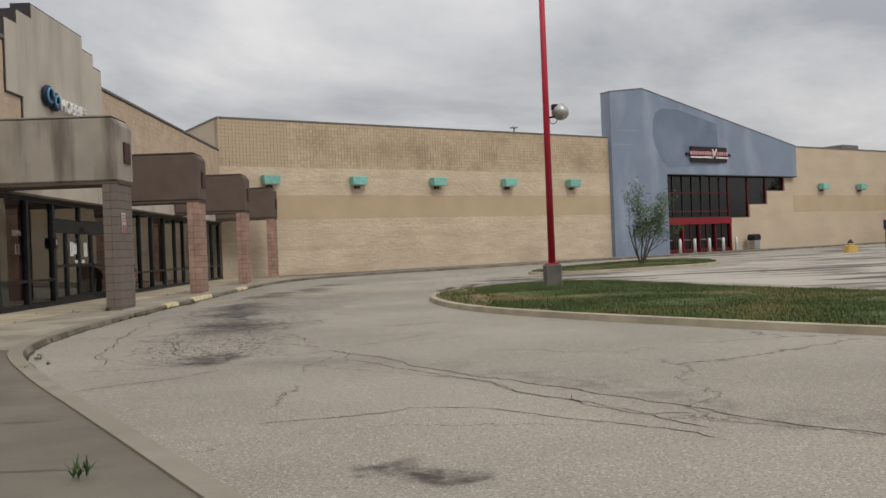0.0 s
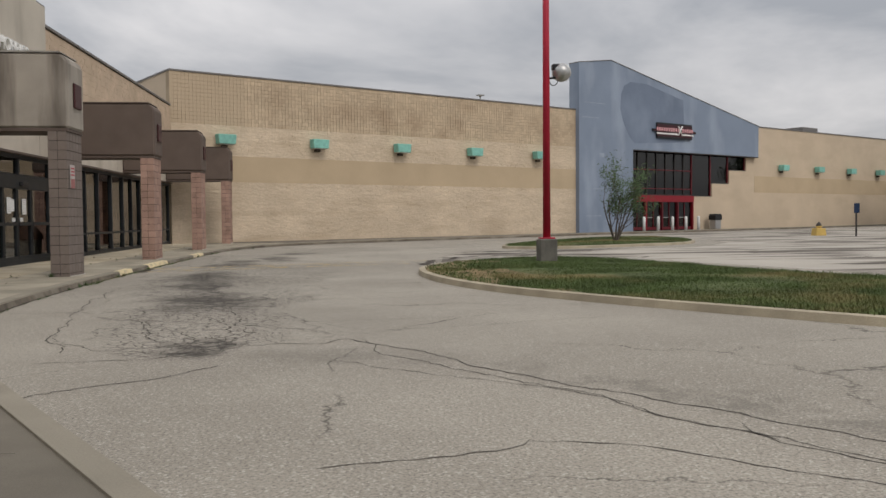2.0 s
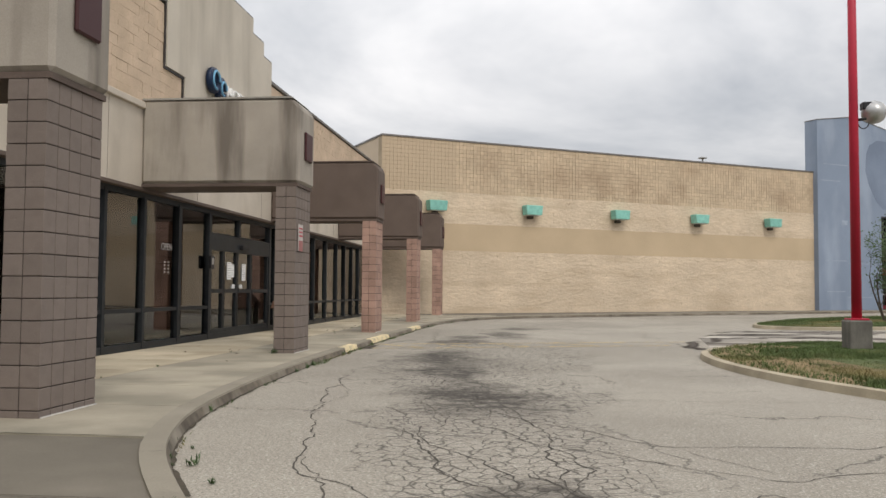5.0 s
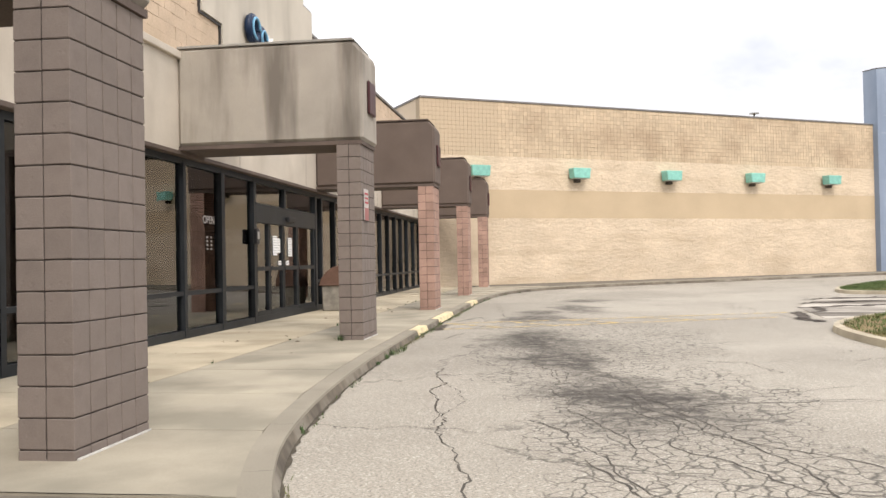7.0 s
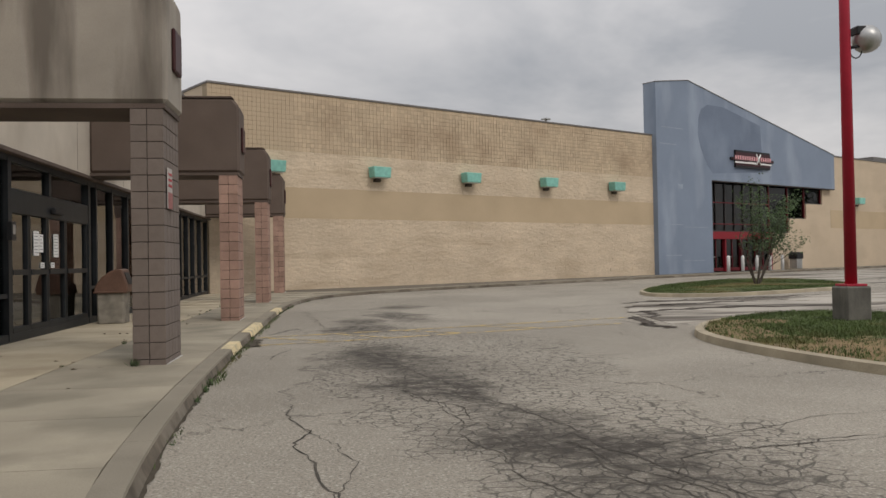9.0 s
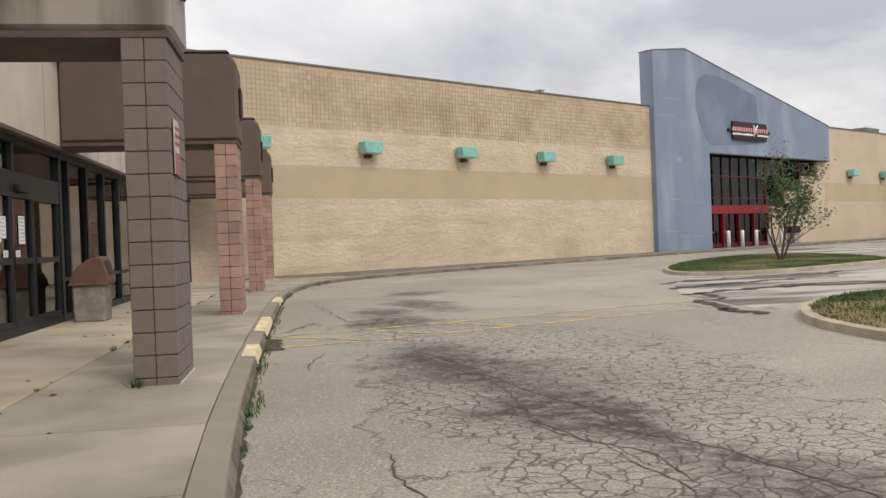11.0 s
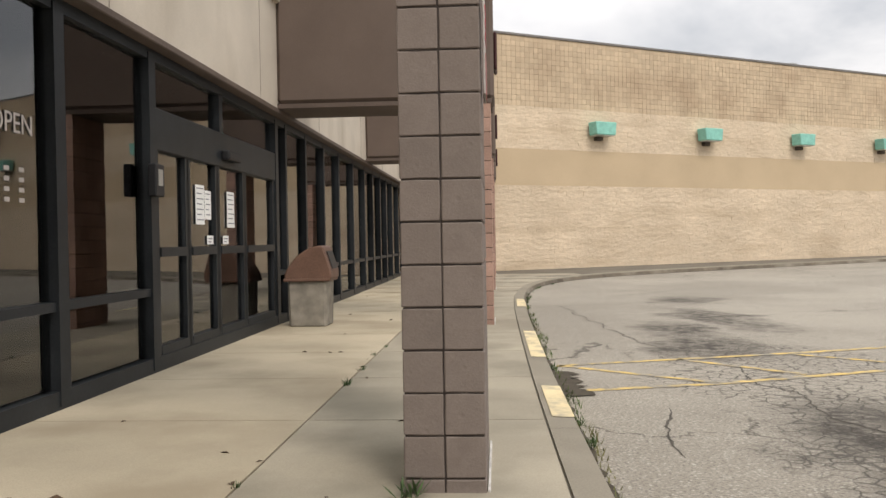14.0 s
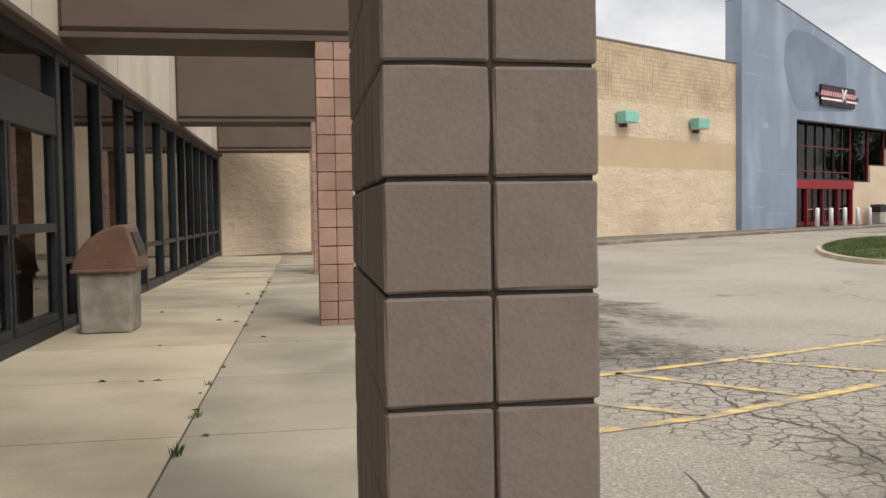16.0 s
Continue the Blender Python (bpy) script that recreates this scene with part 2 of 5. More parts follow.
M_YELLOW = material("worn_yellow_paint", (0.66, 0.47, 0.16), 0.8, spread=0.2, scale=3, fine=30, bump=0.3, stain=(0.26, 0.24, 0.20), stain_amount=0.95, stain_stretch=(5, 5, 5), stain_range=(0.42, 0.6))
M_YKERB = material("yellow_kerb_paint", (0.72, 0.60, 0.36), 0.8, spread=0.15, scale=3, fine=40, bump=0.3, stain=(0.34, 0.30, 0.24), stain_amount=0.9, stain_stretch=(4, 4, 4))
M_CRACK = material("crack_tar", (0.085, 0.075, 0.062), 0.95, spread=0.4, scale=5)
M_SEAM = material("damp_dark_seam", (0.075, 0.06, 0.047), 0.85, spread=0.35, scale=1.5)
M_STRAW = material("dry_straw_turf", (0.22, 0.155, 0.08), 1.0, spread=0.4, scale=2, fine=25, bump=0.8, bump_dist=0.03, stain=(0.10, 0.12, 0.05), stain_amount=0.5)
M_GRASS_SOIL = material("grass_soil", (0.085, 0.105, 0.038), 1.0, spread=0.5, scale=0.9, fine=20, bump=0.8, bump_dist=0.03,
                        stain=(0.23, 0.165, 0.08), stain_amount=0.65, stain_stretch=(0.3, 0.3, 0.3), stain_range=(0.52, 0.68))
M_GRASS = material("grass_blade", (0.085, 0.122, 0.038), 0.8, spread=0.4, scale=0.8, fine=10, bump=0.0, island=0.35,
                   stain=(0.30, 0.22, 0.10), stain_amount=0.75, stain_stretch=(0.3, 0.3, 0.3), stain_range=(0.52, 0.68))
M_LEAF = material("leaf_green", (0.06, 0.10, 0.035), 0.7, spread=0.3, scale=3, bump=0.0, island=0.35)
M_BARK = material("grey_bark", (0.10, 0.085, 0.07), 0.95, spread=0.3, scale=6, bump=0.5)
M_PLASTIC_BROWN = material("brown_plastic_lid", (0.15, 0.085, 0.06), 0.55, spread=0.2, scale=5, bump=0.1)
M_AGG = material("exposed_aggregate", (0.27, 0.245, 0.205), 0.9, spread=0.4, scale=6, fine=110, bump=0.9, bump_dist=0.006)
M_BADGE = material("dark_red_plaque", (0.055, 0.017, 0.018), 0.5, spread=0.1, bump=0.0)
M_BLACK = material("black_plastic", (0.02, 0.02, 0.022), 0.5, bump=0.0)
M_WHITE = material("white_paint", (0.78, 0.78, 0.76), 0.5, spread=0.06, bump=0.0)
M_PAPER = material("white_paper", (0.80, 0.80, 0.78), 0.8, spread=0.04, bump=0.0)
M_FADED = material("faded_sign_white", (0.5, 0.46, 0.43), 0.7, spread=0.2, scale=8, bump=0.0)
M_FADED_RED = material("faded_sign_red", (0.36, 0.15, 0.14), 0.7, spread=0.25, scale=8, bump=0.0)
M_FASCIA_JOINT = material("fascia_joint", (0.26, 0.22, 0.175), 0.9)
M_INK = material("grey_print", (0.22, 0.22, 0.24), 0.8, bump=0.0)
M_SIGN_DARK = material("dark_maroon_sign_face", (0.045, 0.010, 0.014), 0.4, spread=0.2, scale=0.8, bump=0.0)
M_SIGN_BLUE = material("blue_sign_face", (0.012, 0.028, 0.07), 0.4, spread=0.1, bump=0.0)
M_SIGN_LIGHT = material("pale_blue_sign_edge", (0.18, 0.42, 0.62), 0.4, spread=0.1, bump=0.0)
M_SIGN_PINK = material("pink_sign_letters", (0.80, 0.42, 0.44), 0.4, spread=0.1, bump=0.0)
M_INNER_WALL = material("interior_wall", (0.70, 0.69, 0.65), 0.9)
M_INNER_SHADE = material("shaded_interior", (0.07, 0.07, 0.075), 0.8)
M_INNER_FLOOR = material("interior_floor", (0.30, 0.28, 0.25), 0.5)
M_YHYD = material("yellow_hydrant_paint", (0.58, 0.40, 0.12), 0.5, spread=0.2)


def asphalt_material():
    """Pale worn asphalt: aggregate, tone patches, dark oily patches along the lane, hair cracks and alligator cracking."""
    m = bpy.data.materials.new("worn_asphalt")
    m.use_nodes = True
    nd, ln = m.node_tree.nodes, m.node_tree.links
    p = nd["Principled BSDF"]
    p.inputs["Roughness"].default_value = 0.9
    p.inputs["Specular IOR Level"].default_value = 0.25
    pos = nd.new("ShaderNodeNewGeometry").outputs["Position"]

    def noise_of(sc, detail=4.0, rough=0.55):
        n = nd.new("ShaderNodeTexNoise")
        n.inputs["Scale"].default_value, n.inputs["Detail"].default_value, n.inputs["Roughness"].default_value = sc, detail, rough
        ln.new(pos, n.inputs["Vector"])
        return n

    def rng(v, a, b, lo, hi):
        r = nd.new("ShaderNodeMapRange")
        r.interpolation_type = "SMOOTHSTEP"
        for i, x in enumerate((a, b, lo, hi)):
            r.inputs[i + 1].default_value = x
        ln.new(v, r.inputs[0])
        return r.outputs[0]

    def op(kind, a, b):
        n = nd.new("ShaderNodeMath")
        n.operation = kind
        for i, v in enumerate((a, b)):
            if isinstance(v, (int, float)):
                n.inputs[i].default_value = v
            else:
                ln.new(v, n.inputs[i])
        return n.outputs[0]

    def mix(a, b, f, blend="MIX"):
        n = nd.new("ShaderNodeMix")
        n.data_type, n.blend_type = "RGBA", blend
        for v, s in ((a, "A"), (b, "B"), (f, "Factor")):
            if isinstance(v, (tuple, float, int)):
                n.inputs[s].default_value = v
            else:
                ln.new(v, n.inputs[s])
        return n.outputs["Result"]

    def blob(cx, cy, rx, ry, turn=0.0):
        mp = nd.new("ShaderNodeMapping")
        mp.vector_type = "TEXTURE"
        mp.inputs["Location"].default_value = (cx, cy, 0)
        mp.inputs["Rotation"].default_value = (0, 0, radians(turn))
        mp.inputs["Scale"].default_value = (rx, ry, 1000)
        wob = nd.new("ShaderNodeVectorMath"); wob.operation = "MULTIPLY_ADD"
        ln.new(warp.outputs["Color"], wob.inputs[0])
        wob.inputs[1].default_value = (2.2, 2.2, 0)
        ln.new(shift, wob.inputs[2])
        ln.new(wob.outputs[0], mp.inputs[0])
        le = nd.new("ShaderNodeVectorMath"); le.operation = "LENGTH"
        ln.new(mp.outputs[0], le.inputs[0])
        return rng(le.outputs["Value"], 0.25, 1.0, 1.0, 0.0)

    warp = noise_of(0.9, 5.0, 0.6)
    sh = nd.new("ShaderNodeVectorMath"); sh.operation = "ADD"
    ln.new(pos, sh.inputs[0]); sh.inputs[1].default_value = (-1.1, -1.1, 0)
    shift = sh.outputs[0]
    agg, agg2, patch = noise_of(48, 4.0, 0.75), noise_of(190, 2.0), noise_of(0.22, 5.0)
    vor = nd.new("ShaderNodeTexVoronoi"); vor.inputs["Scale"].default_value = 70
    ln.new(pos, vor.inputs["Vector"])
    col = mix((0.278, 0.25, 0.206, 1), (0.36, 0.326, 0.27, 1), rng(patch.outputs[0], 0.35, 0.65, 0, 1))
    col = mix(col, (0.10, 0.092, 0.08, 1), rng(agg.outputs[0], 0.44, 0.68, 0, 0.8))
    col = mix(col, (0.56, 0.53, 0.46, 1), rng(vor.outputs["Color"], 0.62, 1.0, 0, 0.6))
    # dark patches along the lane
    oil = blob(-4.3, 22.0, 1.2, 2.6, 8)
    for b in (blob(-3.4, 16.4, 1.1, 2.6, 14), blob(-4.45, 22.3, 0.55, 2.6, 2), blob(-4.5, 22.4, 0.4, 2.4, 2), blob(-4.5, 29.2, 0.8, 1.2, 0), blob(-3.2, 34.8, 0.9, 1.4, 0), blob(-3.6, 31.0, 0.8, 3.0, 10), blob(-3.9, 19.2, 0.8, 3.0, 12), blob(-2.6, 11.0, 0.5, 0.9, 10), blob(-4.6, 27.5, 0.9, 1.6, 0), blob(0.0, 4.8, 0.4, 0.5), blob(4.1, 13.2, 0.5, 0.3)):
        oil = op("MAXIMUM", oil, b)
    oil = op("MULTIPLY", oil, rng(noise_of(5.0, 8.0, 0.72).outputs[0], 0.34, 0.6, 0.25, 1.0))
    core = op("MAXIMUM", blob(-4.5, 22.4, 0.65, 2.3, 4), blob(-3.5, 16.4, 0.5, 1.3, 20))
    oil = op("MAXIMUM", oil, op("MULTIPLY", core, rng(noise_of(9.0, 6.0, 0.7).outputs[0], 0.36, 0.56, 0.35, 1.0)))
    col = mix(col, (0.05, 0.043, 0.036, 1), op("MULTIPLY", oil, 0.95))
    seep = op("MULTIPLY", blob(1.7, 7.5, 0.45, 4.6, 36), rng(noise_of(3.0, 7.0, 0.7).outputs[0], 0.36, 0.62, 0.0, 0.5))
    seep = op("MAXIMUM", seep, op("MULTIPLY", blob(-1.0, 10.3, 1.6, 0.6, 10), 0.3))
    col = mix(col, (0.12, 0.108, 0.09, 1), seep)
    # alligator cracking in a swathe along the lane
    wv = nd.new("ShaderNodeVectorMath"); wv.operation = "MULTIPLY_ADD"
    ln.new(noise_of(3.0, 3.0).outputs["Color"], wv.inputs[0]); wv.inputs[1].default_value = (0.22, 0.22, 0); ln.new(pos, wv.inputs[2])
    al = nd.new("ShaderNodeTexVoronoi"); al.feature = "DISTANCE_TO_EDGE"; al.inputs["Scale"].default_value = 7.0
    ln.new(wv.outputs[0], al.inputs["Vector"])
    zone = blob(-3.2, 17.0, 1.9, 3.6, 12)
    zone2 = blob(-3.9, 18.8, 1.6, 6.5, 10)
    for b in (zone2, blob(-3.3, 22.5, 2.6, 5.0, 4), blob(-3.0, 13.0, 1.5, 3.6, 10), blob(-4.0, 25.0, 2.0, 3.2, 6)):
        zone = op("MAXIMUM", zone, b)
    fine_cr = op("MULTIPLY", rng(al.outputs["Distance"], 0.0, 0.075, 1.0, 0.0), rng(zone, 0.1, 0.5, 0.0, 0.8))
    # a wide net of hair cracks
    wv2 = nd.new("ShaderNodeVectorMath"); wv2.operation = "MULTIPLY_ADD"
    ln.new(noise_of(0.7, 6.0, 0.65).outputs["Color"], wv2.inputs[0]); wv2.inputs[1].default_value = (1.9, 1.9, 0); ln.new(pos, wv2.inputs[2])
    hair = nd.new("ShaderNodeTexVoronoi"); hair.feature = "DISTANCE_TO_EDGE"; hair.inputs["Scale"].default_value = 0.24
    ln.new(wv2.outputs[0], hair.inputs["Vector"])
    hair_cr = op("MULTIPLY", rng(hair.outputs["Distance"], 0.0, 0.006, 0.75, 0.0), rng(noise_of(0.5).outputs[0], 0.42, 0.56, 0.1, 1.0))
    cr = op("MAXIMUM", fine_cr, hair_cr)
    col = mix(col, (0.05, 0.045, 0.038, 1), cr)
    ln.new(col, p.inputs["Base Color"])
    hgt = op("SUBTRACT", op("MULTIPLY", agg.outputs[0], 0.5), cr)
    b = nd.new("ShaderNodeBump")
    b.inputs["Strength"].default_value, b.inputs["Distance"].default_value = 0.55, 0.012
    ln.new(hgt, b.inputs["Height"])
    ln.new(b.outputs[0], p.inputs["Normal"])
    return m


M_ASPHALT = asphalt_material()
M_LOT = material("pale_lot_concrete", (0.41, 0.375, 0.32), 0.92, spread=0.15, scale=0.25, fine=30, bump=0.3, stain=(0.10, 0.085, 0.068), stain_amount=0.95, stain_stretch=(0.16, 0.62, 1), stain_range=(0.47, 0.60))


# ---- building helpers ----
def add_box(bm, x0, x1, y0, y1, z0, z1):
    vs = [bm.verts.new(c) for c in ((x0, y0, z0), (x1, y0, z0), (x1, y1, z0), (x0, y1, z0), (x0, y0, z1), (x1, y0, z1), (x1, y1, z1), (x0, y1, z1))]
    for f in ((3, 2, 1, 0), (4, 5, 6, 7), (0, 1, 5, 4), (1, 2, 6, 5), (2, 3, 7, 6), (3, 0, 4, 7)):
        bm.faces.new([vs[i] for i in f])
    return vs


def box(x0, x1, y0, y1, z0, z1, bevel=0.0, segments=1):
    bm = bmesh.new()
    add_box(bm, x0, x1, y0, y1, z0, z1)
    if bevel:
        bmesh.ops.bevel(bm, geom=bm.edges[:], offset=bevel, segments=segments, affect="EDGES", profile=0.6)
    return bm


def prism(points, a, b, axis="y", bevel=0.0):
    """A polygon extruded from a to b: its two coordinates are (x, z) along y, (x, y) along z or (y, z) along x."""
    bm = bmesh.new()
    def at(p, d):
        return {"y": (p[0], d, p[1]), "z": (p[0], p[1], d), "x": (d, p[0], p[1])}[axis]
    v0, v1 = [bm.verts.new(at(p, a)) for p in points], [bm.verts.new(at(p, b)) for p in points]
    bm.faces.new(v0)
    bm.faces.new(v1[::-1])
    for i in range(len(points)):
        j = (i + 1) % len(points)
        bm.faces.new((v0[i], v1[i], v1[j], v0[j]))
    bmesh.ops.recalc_face_normals(bm, faces=bm.faces[:])
    if bevel:
        bmesh.ops.bevel(bm, geom=bm.edges[:], offset=bevel, segments=1, affect="EDGES")
    return bm


def tube(bm, a, b, ra, rb, n=8, cap=True):
    a, b = Vector(a), Vector(b)
    q = (b - a).to_track_quat("Z", "Y")
    ring = []
    for c, r in ((a, ra), (b, rb)):
        ring.append([bm.verts.new(c + q @ Vector((r * math.cos(2 * math.pi * i / n), r * math.sin(2 * math.pi * i / n), 0))) for i in range(n)])
    for i in range(n):
        f = bm.faces.new((ring[0][i], ring[0][(i + 1) % n], ring[1][(i + 1) % n], ring[1][i]))
        f.smooth = True
    if cap:
        bm.faces.new(ring[0][::-1])
        bm.faces.new(ring[1])


def lathe(profile, n=20):
    """A turned body from (radius, z) pairs."""
    bm = bmesh.new()
    rings = [[bm.verts.new((r * math.cos(2 * math.pi * i / n), r * math.sin(2 * math.pi * i / n), z)) for i in range(n)] for r, z in profile]
    for k in range(len(rings) - 1):
        for i in range(n):
            f = bm.faces.new((rings[k][i], rings[k][(i + 1) % n], rings[k + 1][(i + 1) % n], rings[k + 1][i]))
            f.smooth = True
    bm.faces.new(rings[0][::-1])
    bm.faces.new(rings[-1])
    return bm


def mesh_of(name, bm, mat):
    me = bpy.data.meshes.new(name)
    bm.to_mesh(me)
    bm.free()
    me.materials.append(mat)
    return me


def part(name, bm, mat, parent=None, label=""):
    ob = new(name, mesh_of(name, bm, mat))
    ob.parent = parent
    return tagged(ob, label)


def thing(name, label, category, group="", m=None, kind=""):
    ob = new(name)
    if m is not None:
        ob.matrix_world = m
    return tagged(ob, label, category, group, kind)


def setting(name, bm, mat, label, category):
    return tagged(part(name, bm, mat), label, category, kind="structure")


def text_mesh(name, body, size, depth, mat, parent, m):
    cu = bpy.data.curves.new(name, "FONT")
    cu.body, cu.size, cu.extrude, cu.align_x, cu.align_y = body, size, depth, "CENTER", "CENTER"
    tmp = bpy.data.objects.new(name, cu)
    me = bpy.data.meshes.new_from_object(tmp)
    bpy.data.objects.remove(tmp)
    me.materials.clear()
    me.materials.append(mat)
    ob = new(name, me)
    ob.parent, ob.matrix_local = parent, m
    return ob


def gz(y):
    """The ground rises a little towards the far wall."""
    return 0.004 * min(max(0.0, y - 35), 75)


WALL_TURN, WX, WY = 31.0, -9.98, 46.95
WALL = pose(WX, WY, 0, 0, 0, WALL_TURN)  # x along the long wall, -y out of it, z up


def wall_point(s, out, z=0.0):
    return WALL @ Vector((s, -out, z))


# ---- ground ----
bm = bmesh.new()
ys = [-900, -200, -60, -20, 0, 20, 35, 45, 55, 70, 90, 110, 300, 1500]
xs = [-1200, -200, -40, 0, 40, 200, 1200]
gv = [[bm.verts.new((x, y, gz(y))) for x in xs] for y in ys]
for i in range(len(ys) - 1):
    for j in range(len(xs) - 1):
        bm.faces.new((gv[i][j], gv[i][j + 1], gv[i + 1][j + 1], gv[i + 1][j]))
ground = setting("ground", bm, M_ASPHALT, "pale worn asphalt lot with cracks and oily patches", "asphalt")

# road edge of the walkway, from behind the camera round to the far wall
EDGE = [(2.5, -1.0), (-0.82, 4.5), (-2.33, 6.98), (-4.48, 10.45), (-5.25, 11.75), (-5.62, 12.75), (-5.95, 14.0), (-6.22, 16.2), (-6.38, 19.0), (-6.45, 22.0),
        (-6.49, 26.0), (-6.49, 32.5), (-6.40, 36.0), (-6.05, 39.6), (-5.2, 42.4), (-3.4, 45.0), (0.2, 47.9), (6.0, 51.9), (13.0, 57.2), (24.0, 64.0), (40.0, 74.5), (62.0, 90.5), (84.0, 105.0)]


def offset_line(pts, d):
    out = []
    for i, p in enumerate(pts):
        a, b = Vector(pts[max(0, i - 1)]), Vector(pts[min(len(pts) - 1, i + 1)])
        t = (b - a).normalized()
        out.append((p[0] - t.y * d, p[1] + t.x * d))
    return out


def smooth_line(pts, times=2):
    for _ in range(times):
        q = [pts[0]]
        for a, b in zip(pts, pts[1:]):
            q += [(a[0] * 0.75 + b[0] * 0.25, a[1] * 0.75 + b[1] * 0.25), (a[0] * 0.25 + b[0] * 0.75, a[1] * 0.25 + b[1] * 0.75)]
        q.append(pts[-1])
        pts = q
    return pts


edge = smooth_line(EDGE)
KERB = 0.11


def kerb_height(y):
    """Dropped kerb by the corner ahead of the first door."""
    return 0.02 + (KERB - 0.02) * min(1.0, max(0.0, (y - 9.5) / 2.6)) + 0.03 * min(1.0, max(0.0, (y - 40) / 8))


def strip(lines, heights, closed=False):
    """A sheet lofted over lines of equal length."""
    bm = bmesh.new()
    rows = [[bm.verts.new((p[0], p[1], gz(p[1]) + h(p[1]))) for p in line] for line, h in zip(lines, heights)]
    n = len(lines[0])
    for r0, r1 in zip(rows, rows[1:]):
        for i in range(n if closed else n - 1):
            j = (i + 1) % n
            bm.faces.new((r0[i], r0[j], r1[j], r1[i]))
    bmesh.ops.recalc_face_normals(bm, faces=bm.faces[:])
    return bm


kerb_top = offset_line(edge, 0.035)
kerb_in = offset_line(edge, 0.22)
kerb = setting("kerb", strip([edge, kerb_top, kerb_in, offset_line(edge, 0.225)],
               [lambda y: -0.05, kerb_height, lambda y: kerb_height(y) + 0.006, lambda y: -0.1]), M_KERB, "worn concrete kerb along the walkway", "kerb")

gutter = [p for p in edge if p[1] > 10.5]
def dirt_edge(line, seed, lo, hi):
    rnd = random.Random(seed)
    bm = bmesh.new()
    o = offset_line(line, -1.0)
    prev = None
    for p, q in zip(line, o):
        for _ in range(1):
            w = rnd.uniform(lo, hi)
            row = [bm.verts.new((p[0], p[1], gz(p[1]) + 0.007)), bm.verts.new((p[0] + (q[0] - p[0]) * w, p[1] + (q[1] - p[1]) * w, gz(p[1]) + 0.007))]
        if prev:
            bm.faces.new((prev[0], row[0], row[1], prev[1]))
        prev = row
    bmesh.ops.recalc_face_normals(bm, faces=bm.faces[:])
    return bm
def densify(line, step):
    out = []
    for a, b in zip(line, line[1:]):
        n = max(1, int((Vector(b) - Vector(a)).length / step))
        out += [(a[0] + (b[0] - a[0]) * i / n, a[1] + (b[1] - a[1]) * i / n) for i in range(n)]
    return out + [line[-1]]
# gutter dirt, its dark colour also drawing the shadow line under the kerb
part("gutter_dirt", dirt_edge(densify(gutter, 0.12), 5, 0.01, 0.05), M_JOINT, ground, "dark dirt and painted shade along the kerb")

def edge_below(k):
    return lambda y: k * kerb_height(y)
# mottled dark strip: the shadow line of the kerb face, put into colour
shade_line = offset_line([p for p in edge if p[1] > 11], -0.004)
part("kerb_stain", strip([shade_line, offset_line(shade_line, 0.034)], [lambda y: 0.008, edge_below(0.8)]), M_KERB_SHADE, kerb, "mottled dark strip, shade painted on the kerb face")

# walkway bed (shows as dark joints) from the kerb to the building
inner = offset_line(edge, 0.22)
bm = bmesh.new()
r0 = [bm.verts.new((p[0], p[1], gz(p[1]) + kerb_height(p[1]) - 0.012)) for p in inner]
def back_of(p):
    """The building line behind a point of the kerb."""
    if p[1] < 44:
        return (-10.6, min(p[1], 47.0))
    s = (Vector((p[0] - WX, p[1] - WY, 0))).dot(Vector((math.cos(radians(WALL_TURN)), math.sin(radians(WALL_TURN)), 0)))
    q = wall_point(max(s, -0.3), -0.05)
    return (q.x, q.y)
r1 = [bm.verts.new((*(back_of(p) if p[1] > 7 else (-10.6, p[1] - (7 - p[1]) * 0.6)), gz(p[1]) + KERB - 0.012)) for p in inner]
for i in range(len(inner) - 1):
    bm.faces.new((r0[i], r0[i + 1], r1[i + 1], r1[i]))
bmesh.ops.recalc_face_normals(bm, faces=bm.faces[:])
walk_bed = setting("walkway", bm, M_WALKWAY, "pale concrete walkway with dirt in its joints", "walkway")

# ---- long far wall, in its own axes ----
wall_north = thing("wall_north", "long cream and tan block wall with a dark coping", "wall", m=WALL, kind="structure")
S0, S1, TOP = -0.2, 28.75, 8.85


def on_wall(name, bm, mat, label="", parent=None):
    return part(name, bm, mat, parent or wall_north, label)


on_wall("wall_core", box(S0, S1, 0.06, 0.5, -0.2, TOP), M_TILE_BACK)
on_wall("smooth_band", box(S0, S1, -0.005, 0.1, 3.3, 4.66), M_BAND, "smooth tan band")
on_wall("coping", box(S0 - 0.03, S1, -0.05, 0.55, TOP, TOP + 0.09, 0.01), M_COPING)
on_wall("return_wall", box(S0, S0 + 0.3, 0.5, 9.0, 4.0, TOP), M_SMOOTH)
on_wall("return_coping", box(S0 - 0.04, S0 + 0.34, 0.55, 9.0, TOP, TOP + 0.09), M_COPING)


